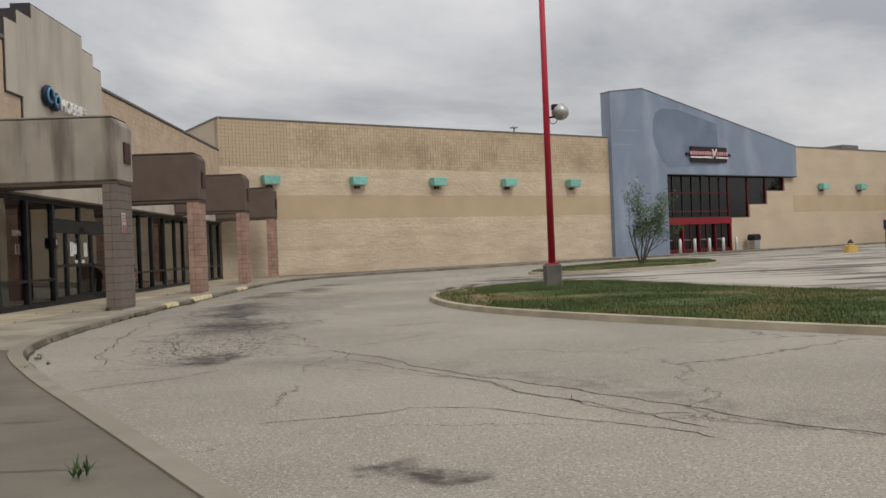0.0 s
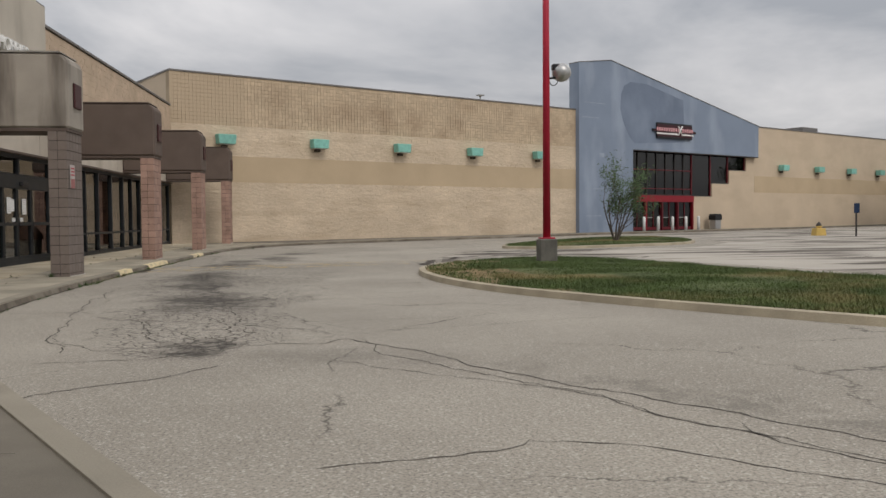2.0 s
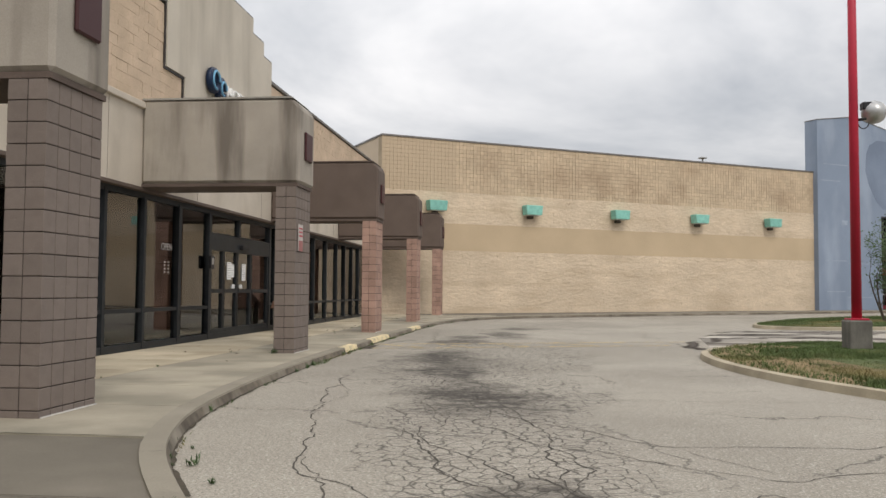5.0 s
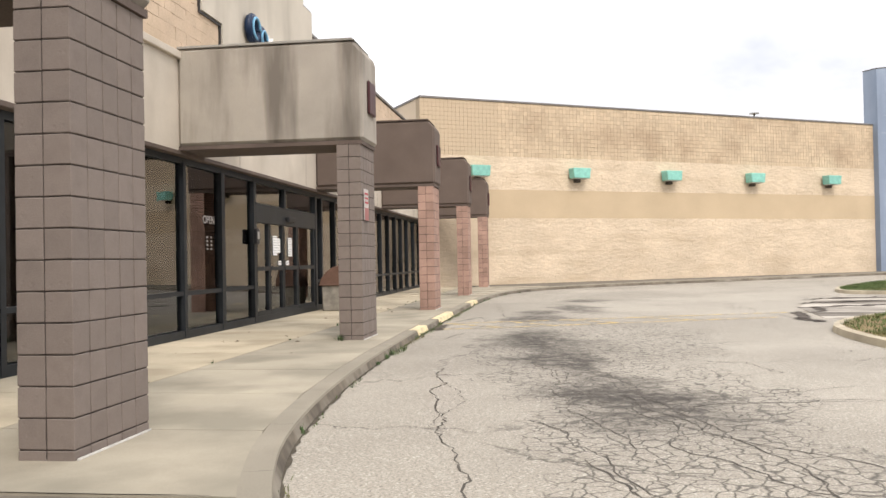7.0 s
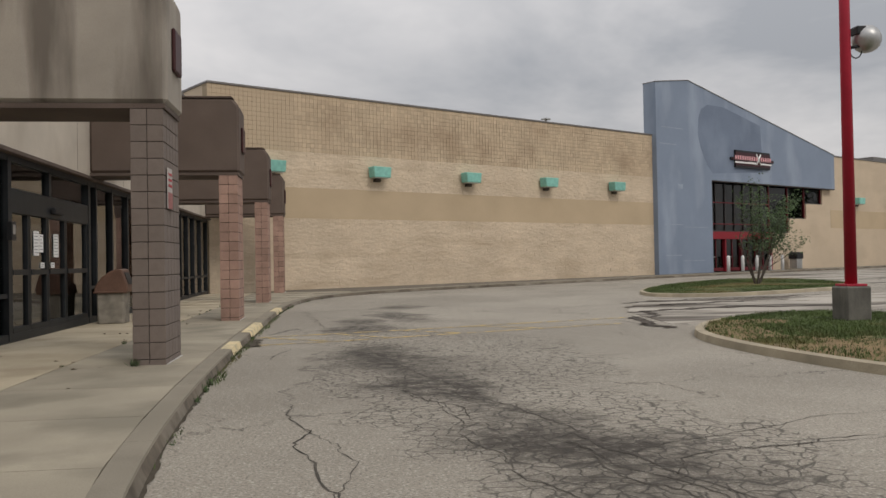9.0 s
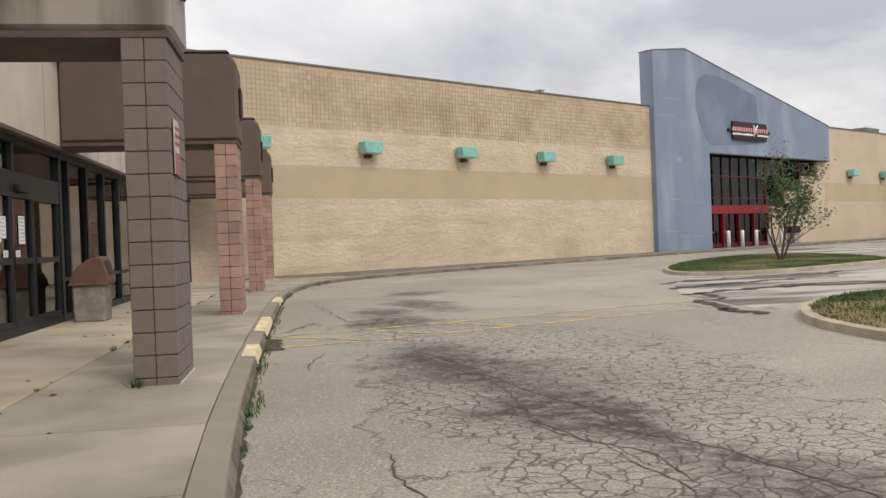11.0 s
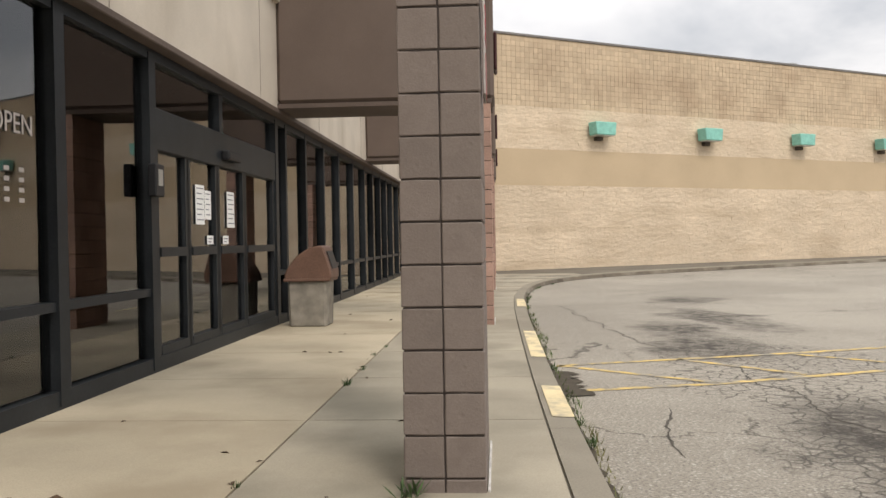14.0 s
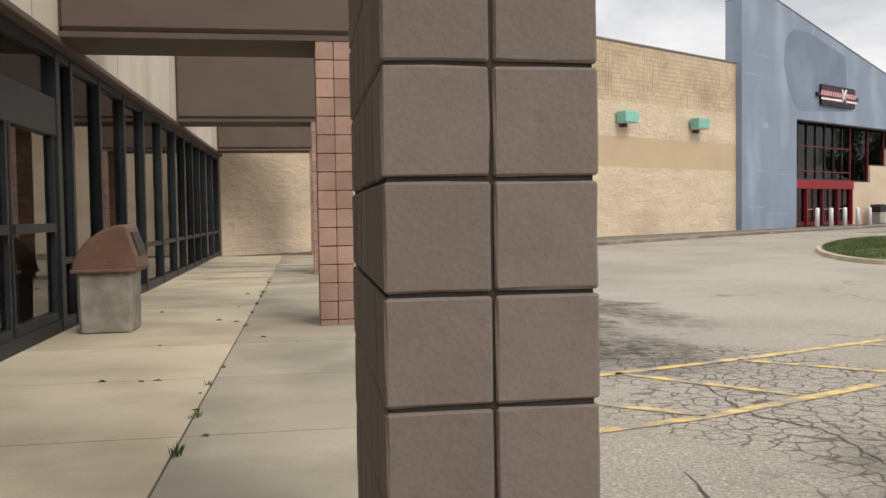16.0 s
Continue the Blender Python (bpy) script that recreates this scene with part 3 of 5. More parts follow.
def block_field(s0, s1, z0, z1, bw, bh, gap, depth, offset=0.0, rough=0.0, seed=1):
    """Courses of blocks with recessed joints, each block slightly proud or tilted."""
    rnd = random.Random(seed)
    verts, faces = [], []
    rows_n = int(round((z1 - z0) / bh))
    for r in range(rows_n):
        za, zb = z0 + r * bh + gap / 2, z0 + (r + 1) * bh - gap / 2
        s = s0 - (offset * bw if r % 2 else 0)
        while s < s1 - 0.01:
            a, b = max(s, s0) + gap / 2, min(s + bw, s1) - gap / 2
            s += bw
            if b - a < 0.03:
                continue
            d = [-depth - rnd.uniform(0, rough) for _ in range(4)]
            k = len(verts)
            verts += [(a, 0.06, za), (b, 0.06, za), (b, 0.06, zb), (a, 0.06, zb)]
            verts += [(a, d[0], za), (b, d[1], za), (b, d[2], zb), (a, d[3], zb)]
            faces += [(k + 4, k + 5, k + 6, k + 7), (k, k + 1, k + 5, k + 4), (k + 1, k + 2, k + 6, k + 5), (k + 2, k + 3, k + 7, k + 6), (k + 3, k, k + 4, k + 7)]
    return verts, faces


def field(name, data, mat, label):
    me = bpy.data.meshes.new(name)
    me.from_pydata(data[0], [], data[1])
    me.materials.append(mat)
    ob = new(name, me)
    ob.parent = wall_north
    return tagged(ob, label, kind="stuff")


field("split_face_blocks", block_field(S0, S1, 0.1, 3.3, 0.4, 0.2, 0.001, 0.0, 0.5, 0.016, 3), M_CREAM, "cream split-face concrete blocks")
field("rough_upper_blocks", block_field(S0, S1, 4.66, 6.26, 0.4, 0.2, 0.001, 0.0, 0.5, 0.016, 5), M_CREAM, "cream rough concrete blocks")
field("square_blocks", block_field(S0 + 4.0, S1, 6.26, TOP, 0.2, 0.2, 0.009, 0.0, 0.0, 0.006, 7), M_TILE, "tan square scored blocks")

# ---- blue entrance front ----
blue = thing("blue_entrance_front", "faded blue entrance front with a sloping top", "facade", m=WALL, kind="structure")
BZ = 6.3
part("blue_wall", prism([(28.72, -0.2), (34.4, -0.2), (34.4, BZ), (50.5, BZ), (50.5, 8.9), (32.0, 12.6), (28.72, 12.15)], -0.35, 0.6), M_BLUE, blue, "patchy faded blue paint")
part("repainted_patch", prism([(33.1, 10.3), (33.4, 10.9), (34.1, 11.25), (35.9, 11.25), (40.3, 10.35), (40.5, 7.1), (34.6, 6.75), (34.0, 7.2), (33.3, 8.3), (33.0, 9.2)], -0.354, -0.3), M_BLUE_DARK, blue, "darker blue repainted patch of an older sign")
for s, z, w, h in ((29.3, 3.3, 1.9, 0.05), (31.3, 3.15, 2.6, 0.04), (29.4, 1.35, 1.6, 0.06), (30.8, 5.6, 0.5, 0.3), (29.2, 9.4, 2.2, 0.05), (29.0, 8.35, 1.7, 0.06), (31.2, 1.0, 2.3, 0.05)):
    part("paint_scar", box(s, s + w, -0.353, -0.3, z, z + h), M_BLUE_PALE, blue, "pale worn streak in the paint")
part("blue_soffit", box(34.4, 50.5, -0.36, 0.1, BZ - 0.07, BZ - 0.002), M_TRIM, blue)
part("blue_coping", prism([(28.7, 12.155), (32.0, 12.605), (50.52, 8.905), (50.52, 8.95), (32.0, 12.65), (28.7, 12.2)], -0.38, 0.63), M_COPING, blue)
part("stepped_wall", prism([(42.1, -0.2), (50.5, -0.2), (50.5, BZ - 0.075), (49.3, BZ - 0.075), (49.3, 5.08), (46.9, 5.08), (46.9, 3.95), (44.55, 3.95), (44.55, 2.88), (42.1, 2.88)], 0.05, 0.5), M_SMOOTH, blue, "beige rendered wall stepping up under the windows")
# added enclosure behind the glass; near-black colour stands in for the unlit interior
part("entry_back", box(34.4, 50.4, 4.0, 4.2, 0, BZ), M_INNER_SHADE, blue)
part("entry_side", box(50.3, 50.45, 0.5, 4.0, 0, BZ), M_INNER_SHADE, blue)
part("entry_side", box(34.25, 34.38, 0.605, 4.0, 0, BZ), M_INNER_SHADE, blue)
part("entry_ceiling", box(34.25, 50.45, 0.605, 4.2, BZ + 0.005, BZ + 0.1), M_INNER_SHADE, blue)
part("entry_floor", box(34.4, 50.4, 0.5, 4.0, 0.2, 0.28), M_INNER_SHADE, blue)
for a, b, z0, z1 in ((34.45, 42.1, 2.95, BZ - 0.08), (42.1, 44.55, 2.9, BZ - 0.08), (44.55, 46.9, 3.97, BZ - 0.08), (46.9, 49.3, 5.1, BZ - 0.08)):
    win = part("window", box(a, b, 0.25, 0.27, z0, z1), M_GLASS_DARK, blue, "dark tinted window")
    part("frame_bottom", box(a, b, 0.16, 0.36, z0 - 0.03, z0 + 0.06), M_TRIM, win)
    part("frame_side", box(b - 0.09, b, 0.165, 0.355, z0, z1), M_RED_DARK, win)
    n_m = 7 if b - a > 4 else 1
    for k in range(1, n_m):
        part("mullion", box(a + (b - a) * k / n_m - 0.025, a + (b - a) * k / n_m + 0.025, 0.17, 0.35, z0, z1), M_TRIM, win)
    if b - a > 4:
        for zz in (3.45, 4.9):
            part("transom", box(a, b, 0.175, 0.345, zz - 0.035, zz + 0.035), M_RED_DARK, win)
part("red_header", box(34.42, 42.1, -0.05, 0.45, 2.42, 2.92, 0.015), M_RED_FRAME, blue, "red header beam")
for k in range(5):
    s = 34.47 + 7.57 * k / 4
    part("red_post", box(s - 0.06, s + 0.06, 0.0, 0.3, 0.25, 2.42), M_RED_FRAME if k in (0, 1, 4) else M_RED_DARK, blue)
for k in range(4):
    a = 34.55 + 7.57 * k / 4
    door = part("door", box(a, a + 1.7, 0.18, 0.2, 0.28, 2.42), M_GLASS_DARK, blue, "glazed entrance door")
    part("door_stile", box(a + 0.83, a + 0.88, 0.12, 0.26, 0.28, 2.42), M_RED_DARK, door)
    part("door_rail", box(a, a + 1.7, 0.13, 0.25, 0.28, 0.5), M_RED_DARK, door)
    part("door_bar", box(a + 0.1, a + 0.7, 0.08, 0.12, 1.2, 1.25), M_GREY_METAL, door)

far_wall = thing("wall_far", "beige rendered wall beyond the blue entrance", "wall", m=WALL, kind="structure")
part("wall_body", box(50.5, 73.9, 0.05, 0.5, -0.2, 8.9), M_SMOOTH, far_wall)
part("wall_band", box(50.52, 73.88, 0.035, 0.1, 3.3, 4.7), M_BAND, far_wall)
part("wall_coping", box(50.5, 73.95, 0.0, 0.55, 8.9, 8.99), M_COPING, far_wall)
roof_unit = thing("rooftop_unit", "low grey unit on the far roof", "roof unit", m=WALL)
part("unit_body", box(59.0, 61.6, 0.6, 2.6, 8.3, 9.45, 0.03), M_COPING, roof_unit)
end_block = thing("far_entrance_block", "lower beige block with a dark recessed entrance", "building", m=WALL, kind="structure")
part("upper_wall", box(73.9, 120, 2.0, 2.4, 3.4, 7.3), M_SMOOTH, end_block)
part("canopy", box(73.9, 95, -0.6, 2.0, 3.5, 5.6, 0.04), M_SMOOTH, end_block, "beige entrance canopy")
part("canopy_top", box(73.9, 95.1, -0.65, 2.0, 5.6, 5.75), M_WHITE, end_block)
for s in (74.6, 80.6, 87.0, 94.0):
    part("pier", box(s - 0.7, s + 0.7, -0.5, 0.3, -0.1, 3.5), M_CONCRETE, end_block)
part("dark_glazing", box(73.9, 120, 2.05, 2.15, 0.1, 3.4), M_GLASS_DARK, end_block)
part("back_wall", box(73.9, 120, 4.5, 4.7, 0.0, 3.4), M_INNER_WALL, end_block)

# ---- left building: shop front along x = -10.2 ----
XF, XG = -10.05, -10.24
shop = thing("shop_front", "stucco and tan block shop building with a stepped gable", "building", kind="structure")
Y0, Y1 = -14.0, 46.6
part("fascia", box(-10.5, XF, Y0, Y1, 3.2, 4.68), M_FASCIA, shop, "stained cream stucco fascia")
part("fascia_drip", box(-10.5, XF + 0.02, Y0, Y1, 3.13, 3.2, 0.01), M_SOFFIT, shop)
part("ledge", box(-10.5, XF + 0.07, Y0, Y1, 4.68, 4.8, 0.012), M_FASCIA, shop)
part("upper_wall", box(-10.5, XF - 0.075, Y0, Y1, 4.8, 7.05), M_TILE_BACK, shop, "tan block wall")
upper_data = block_field(9.0, Y1, 4.8, 7.0, 0.4, 0.2, 0.003, 0.0, 0.5, 0.012, 17)
me = bpy.data.meshes.new("upper_blocks")
me.from_pydata(upper_data[0], [], upper_data[1])
me.materials.append(M_UPPER)
upper_blocks = new("upper_blocks", me)
upper_blocks.parent, upper_blocks.matrix_local = shop, pose(XF - 0.03, 0, 0, 0, 0, 90)
tagged(upper_blocks, "tan rough concrete blocks", kind="stuff")
for y in (15.6, 19.9, 23.9, 28.3, 32.0, 36.6, 40.2):
    part("control_joint", box(XF - 0.01, XF + 0.003, y - 0.008, y + 0.004, 3.21, 4.67), M_FASCIA_JOINT, shop)
part("roof_coping", box(-10.6, XF + 0.02, Y0, Y1, 7.05, 7.14, 0.01), M_COPING, shop)
GC = 25.5
outline = [(GC - 2.47, 4.8), (GC + 2.47, 4.8), (GC + 2.47, 5.75), (GC + 3.38, 5.75), (GC + 3.38, 7.6), (GC + 2.68, 7.6), (GC + 2.68, 7.97), (GC + 1.78, 7.97), (GC + 1.78, 8.36),
           (GC - 1.78, 8.36), (GC - 1.78, 7.97), (GC - 2.68, 7.97), (GC - 2.68, 7.6), (GC - 3.38, 7.6), (GC - 3.38, 5.75), (GC - 2.47, 5.75)]
part("stepped_gable", prism(outline, -10.55, XF + 0.04, "x"), M_GABLE, shop, "cream stepped stucco gable")
def grow(p, d=0.05):
    return (p[0] + math.copysign(d, p[0] - GC), p[1] + (d if p[1] > 7 else (-d if p[1] > 5 else 0)))
part("gable_trim", prism([grow(p) for p in outline], -10.57, XF + 0.01, "x"), M_TRIM, shop, "dark metal edge trim")
part("roof", box(-40, -10.5, Y0, Y1 + 8, 6.4, 6.5), M_COPING, shop)
part("back_room_wall", box(-16.2, -16.0, Y0, Y1, 0.1, 3.4), M_INNER_WALL, shop)
part("room_ceiling", box(-16.0, -10.5, Y0, Y1, 3.3, 3.36), M_INNER_WALL, shop)
part("room_floor", box(-16.0, -10.3, Y0, Y1, 0.1, 0.15), M_INNER_FLOOR, shop)
part("end_wall", box(-16.0, -10.5, Y1, Y1 + 0.2, 0.1, 6.4), M_INNER_WALL, shop)
part("start_wall", box(-16.0, -10.06, Y0 - 0.2, Y0, 0.1, 7.0), M_INNER_WALL, shop)
for yy in (24.6, 31.0, 38.0, 15.0):
    part("partition", box(-16.0, -11.6, yy, yy + 0.15, 0.15, 3.3), M_INNER_WALL, shop)
part("inner_column", box(-11.9, -11.5, 24.1, 24.5, 0.15, 3.3), M_WHITE, shop)

front = thing("shop_glazing", "black aluminium glazing with doors", "glazing", kind="structure")
MULL = [Y0 + 0.1 + 1.62 * k for k in range(20)] + [18.5, 20.1, 21.65, 23.3, 25.0, 29.5, 30.05, 31.4, 32.9, 34.4, 36.1, 37.75, 39.1, 40.45, 41.75, 43.1, 44.7, 46.3]
MULL = [y for y in MULL if y < 17.4 or y >= 18.4]
part("sill", box(XG - 0.07, XG + 0.07, Y0, Y1, 0.09, 0.25), M_FRAME, front)
part("head", box(XG - 0.07, XG + 0.07, Y0, Y1, 3.03, 3.14), M_FRAME, front)
for a, b in zip(MULL, MULL[1:]):
    if (a, b) != (25.0, 29.5):
        part("pane", box(XG - 0.008, XG + 0.004, a, b, 0.27, 3.03), M_GLASS, front)
        part("mid_rail", box(XG - 0.05, XG + 0.06, a, b, 0.83, 0.90), M_FRAME, front)
for y in MULL:
    w = 0.075 if y in (23.3, 25.0, 29.5) else 0.05
    part("mullion", box(XG - 0.075, XG + 0.08, y - w, y + w, 0.14, 3.09), M_FRAME, front)
part("transom_glass", box(XG - 0.008, XG + 0.004, 25.1, 29.4, 2.62, 3.03), M_GLASS, front)
part("transom_post", box(XG - 0.06, XG + 0.07, 26.95, 27.07, 2.6, 3.05), M_FRAME, front)
part("door_header", box(XG - 0.08, XG + 0.07, 25.05, 29.45, 2.2, 2.6, 0.01), M_FRAME, front, "black automatic door header")
part("door_sensor", box(XG + 0.07, XG + 0.17, 27.0, 27.5, 2.28, 2.4, 0.03, 2), M_BLACK, front)
for k, (a, b) in enumerate(((25.1, 25.95), (25.95, 26.9), (26.9, 27.95), (27.95, 29.4))):
    leaf = part("door_leaf", box(XG - 0.006, XG + 0.006, a + 0.05, b - 0.05, 0.27, 2.2), M_GLASS, front, "glazed sliding door leaf")
    for y in (a + 0.03, b - 0.03):
        part("stile", box(XG - 0.05, XG + 0.05, y - 0.045, y + 0.045, 0.2, 2.2), M_FRAME, leaf)
    part("push_bar", box(XG - 0.05, XG + 0.07, a + 0.075, b - 0.075, 1.19, 1.28), M_FRAME, leaf)
    part("kick_rail", box(XG - 0.045, XG + 0.055, a + 0.075, b - 0.075, 0.25, 0.34), M_FRAME, leaf)


# ---- pillars and canopies ----
def bevelled_block(name, w, d, h, mat, seed):
    bm = box(-w / 2, w / 2, -d / 2, d / 2, -h / 2, h / 2)
    bmesh.ops.subdivide_edges(bm, edges=bm.edges[:], cuts=1, use_grid_fill=True)
    bmesh.ops.bevel(bm, geom=[e for e in bm.edges if len(e.link_faces) == 2 and e.calc_face_angle() > 1.0], offset=0.0045, segments=1, affect="EDGES")
    rnd = random.Random(seed)
    for v in bm.verts:
        v.co += Vector((rnd.uniform(-1, 1), rnd.uniform(-1, 1), rnd.uniform(-1, 1))) * 0.0016
    return mesh_of(name, bm, mat)


PX0, PX1, PDEEP = -7.44, -7.045, 1.0
PILLARS = [13.08, 21.2, 29.15, 37.3, 45.1]
PTOP = 3.2
ROWS_N = 15
BH = 0.2013
BASE = PTOP - ROWS_N * BH  # a cut course stands below this
pending = []
for i, y in enumerate(PILLARS):
    mat = M_TAUPE if i < 2 else M_SALMON
    pil = thing("pillar", "taupe painted square block pillar" if i < 2 else "salmon block pillar with uneven courses", "pillar", "pillars along the walkway")
    g = gz(y)
    part("pillar_core", box(PX0 + 0.012, PX1 - 0.012, y + 0.012, y + PDEEP - 0.012, 0.1 + g, PTOP), M_MORTAR, pil)
    pending.append((pil, y, mat, g))
    part("sealant", box(PX1 + 0.002, PX1 + 0.014, y + 0.02, y + PDEEP, KERB - 0.01 + g, KERB + 0.016 + g), M_SEALANT, pil)
    pale = i < 2
    can = thing("canopy", "pale stained stucco canopy beam over a pillar" if pale else "brown stucco canopy beam over a pillar", "canopy", "canopies along the walkway")
    cm, x1 = (M_STUCCO if pale else M_BROWN), PX1 + 0.05
    part("canopy_body", prism([(XF, PTOP + 0.06), (x1, PTOP + 0.06), (x1, 4.68), (x1 - 0.14, 4.84), (XF, 4.84)], y - 0.02, y + PDEEP + 0.04, "y", 0.05), cm, can)
    part("canopy_soffit", box(XF, x1 - 0.03, y, y + PDEEP + 0.02, PTOP, PTOP + 0.06), M_SOFFIT, can)
    part("canopy_cap", prism([(XF, 4.842), (x1 - 0.12, 4.842), (x1 - 0.16, 4.875), (XF, 4.875)], y - 0.03, y + PDEEP + 0.05, "y"), M_SOFFIT if not pale else M_CONCRETE, can)
    bdg = part("plaque", box(x1, x1 + 0.05, y + 0.3, y + 0.76, 3.72, 4.26, 0.02), M_BADGE, can, "dark red plaque")

# shop sign on the gable
sign = thing("shop_sign", "white letters and a round blue swirl sign on the gable", "sign", m=pose(XF + 0.08, 0, 0))
bm = bmesh.new()
for yc, zc, r in ((24.32, 6.0, 0.22), (24.78, 5.9, 0.2)):
    for k in range(44):
        a0, a1 = 2 * math.pi * k / 48, 2 * math.pi * (k + 1) / 48
        tube(bm, (0.06, yc + r * math.cos(a0), zc + r * math.sin(a0)), (0.06, yc + r * math.cos(a1), zc + r * math.sin(a1)), 0.085, 0.085, 8, False)
part("swirl", bm, M_SIGN_BLUE, sign, "dark blue swirl logo")
for yc, zc, r in ((24.32, 6.0, 0.2), (24.78, 5.9, 0.16)):
    bm = bmesh.new()
    for k in range(30):
        a0, a1 = 2 * math.pi * k / 40, 2 * math.pi * (k + 1) / 40
        tube(bm, (0.15, yc + r * math.cos(a0), zc + r * math.sin(a0)), (0.15, yc + r * math.cos(a1), zc + r * math.sin(a1)), 0.03, 0.03, 6)
    part("swirl_face", bm, M_SIGN_LIGHT, sign)
text_mesh("letters", "HOBBIES", 0.52, 0.05, M_WHITE, sign, pose(0.08, 26.05, 5.86, 90, 0, 90))


# ---- wall lamps ----
def make_wall_lamp():
    lamp = thing("wall_lamp", "verdigris green box lamp on the block wall", "wall lamp", "wall lamps")
    part("lamp_body", prism([(-0.45, 0.1), (-0.5, 0.6), (0.5, 0.6), (0.45, 0.1)], -0.6, -0.1, "y", 0.02), M_GREEN, lamp, "weathered green metal housing")
    part("lamp_arm", box(-0.1, 0.1, -0.1, 0.02, 0.1, 0.4), M_BLACK, lamp)
    part("lamp_glass", box(-0.4, 0.4, -0.54, -0.14, 0.07, 0.1), M_LENS, lamp)
    part("lamp_bracket", box(-0.16, 0.16, -0.2, 0.02, -0.08, 0.068, 0.02), M_BARK, lamp)
    return lamp


lamp = make_wall_lamp()
lamp_spots = [2.6, 8.1, 13.7, 19.3, 24.95, 54.5, 60.4, 66.2, 71.8]
for k, s in enumerate(lamp_spots):
    m = WALL @ pose(s, -0.005 if k < 5 else 0.045, 5.15)
    if k == 0:
        lamp.matrix_world = m
    else:
        copy_thing(lamp, m)

# sign board on the blue front
board = thing("entrance_sign", "dark rounded sign board with pink and white lettering bars", "sign", m=WALL)
bm = box(36.5, 41.7, -0.5, -0.36, 7.28, 8.46)
bmesh.ops.bevel(bm, geom=[e for e in bm.edges if abs(e.verts[0].co.y - e.verts[1].co.y) > 0.05], offset=0.5, segments=6, affect="EDGES")
part("board", bm, M_BLACK, board)
bm = box(36.6, 41.6, -0.515, -0.5, 7.42, 8.32)
bmesh.ops.bevel(bm, geom=[e for e in bm.edges if abs(e.verts[0].co.y - e.verts[1].co.y) > 0.01], offset=0.38, segments=6, affect="EDGES")
part("board_rim", bm, M_SIGN_DARK, board)
rnd = random.Random(4)
for k in range(16):
    s = 36.9 + k * 0.28
    if k == 10:
        for sg in (-1, 1):
            bm = bmesh.new()
            tube(bm, (s - 0.25 * sg, -0.54, 7.55), (s + 0.25 * sg, -0.54, 8.3), 0.05, 0.05, 6)
            part("cross_bar", bm, M_WHITE, board)
    else:
        part("letter_bar", box(s, s + 0.07, -0.53, -0.513, 7.82, 8.1), M_SIGN_PINK, board)
        part("letter_bar", box(s + 0.11, s + 0.17, -0.53, -0.513, 7.82, 8.1), M_SIGN_PINK, board)
        part("letter_bar", box(s + 0.072, s + 0.108, -0.53, -0.513, 8.0 if k % 2 else 7.9, 8.05 if k % 2 else 7.95), M_SIGN_PINK, board)
    if k not in (9, 10):
        part("tag_bar", box(s, s + 0.27, -0.53, -0.513, 7.58, 7.68 + 0.04 * rnd.random()), M_WHITE, board)


# ---- planted islands ----
ISLE_A = [(0.75, 24.2), (0.38, 22.2), (0.55, 19.6), (1.25, 17.1), (2.6, 14.7), (4.4, 12.2), (6.2, 9.9), (11.0, 4.5), (18.0, -3.0), (24.0, -6.0), (23.0, 0.0), (15.5, 8.0), (10.8, 14.2), (8.6, 18.5), (7.3, 22.6), (6.4, 26.5), (4.6, 28.0), (2.2, 26.4)]
ISLE_B = [(5.1, 36.9), (5.3, 39.2), (7.0, 42.8), (10.3, 47.2), (13.5, 50.0), (15.8, 50.2), (16.6, 47.6), (15.9, 43.2), (14.2, 39.8), (11.0, 38.0), (7.2, 36.2)]


def closed_smooth(pts, times=2):
    for _ in range(times):
        q = []
        for a, b in zip(pts, pts[1:] + pts[:1]):
            q += [(a[0] * 0.75 + b[0] * 0.25, a[1] * 0.75 + b[1] * 0.25), (a[0] * 0.25 + b[0] * 0.75, a[1] * 0.25 + b[1] * 0.75)]
        pts = q
    return pts


def closed_inset(pts, d):
    n, area = len(pts), 0
    for i in range(n):
        area += pts[i][0] * pts[(i + 1) % n][1] - pts[(i + 1) % n][0] * pts[i][1]
    sgn = 1 if area > 0 else -1
    out = []
    for i in range(n):
        t = (Vector(pts[(i + 1) % n]) - Vector(pts[i - 1])).normalized()
        out.append((pts[i][0] - t.y * d * sgn, pts[i][1] + t.x * d * sgn))
    return out


def inside(p, poly):
    c = False
    for a, b in zip(poly, poly[1:] + poly[:1]):
        if (a[1] > p[1]) != (b[1] > p[1]) and p[0] < (b[0] - a[0]) * (p[1] - a[1]) / (b[1] - a[1]) + a[0]:
            c = not c
    return c


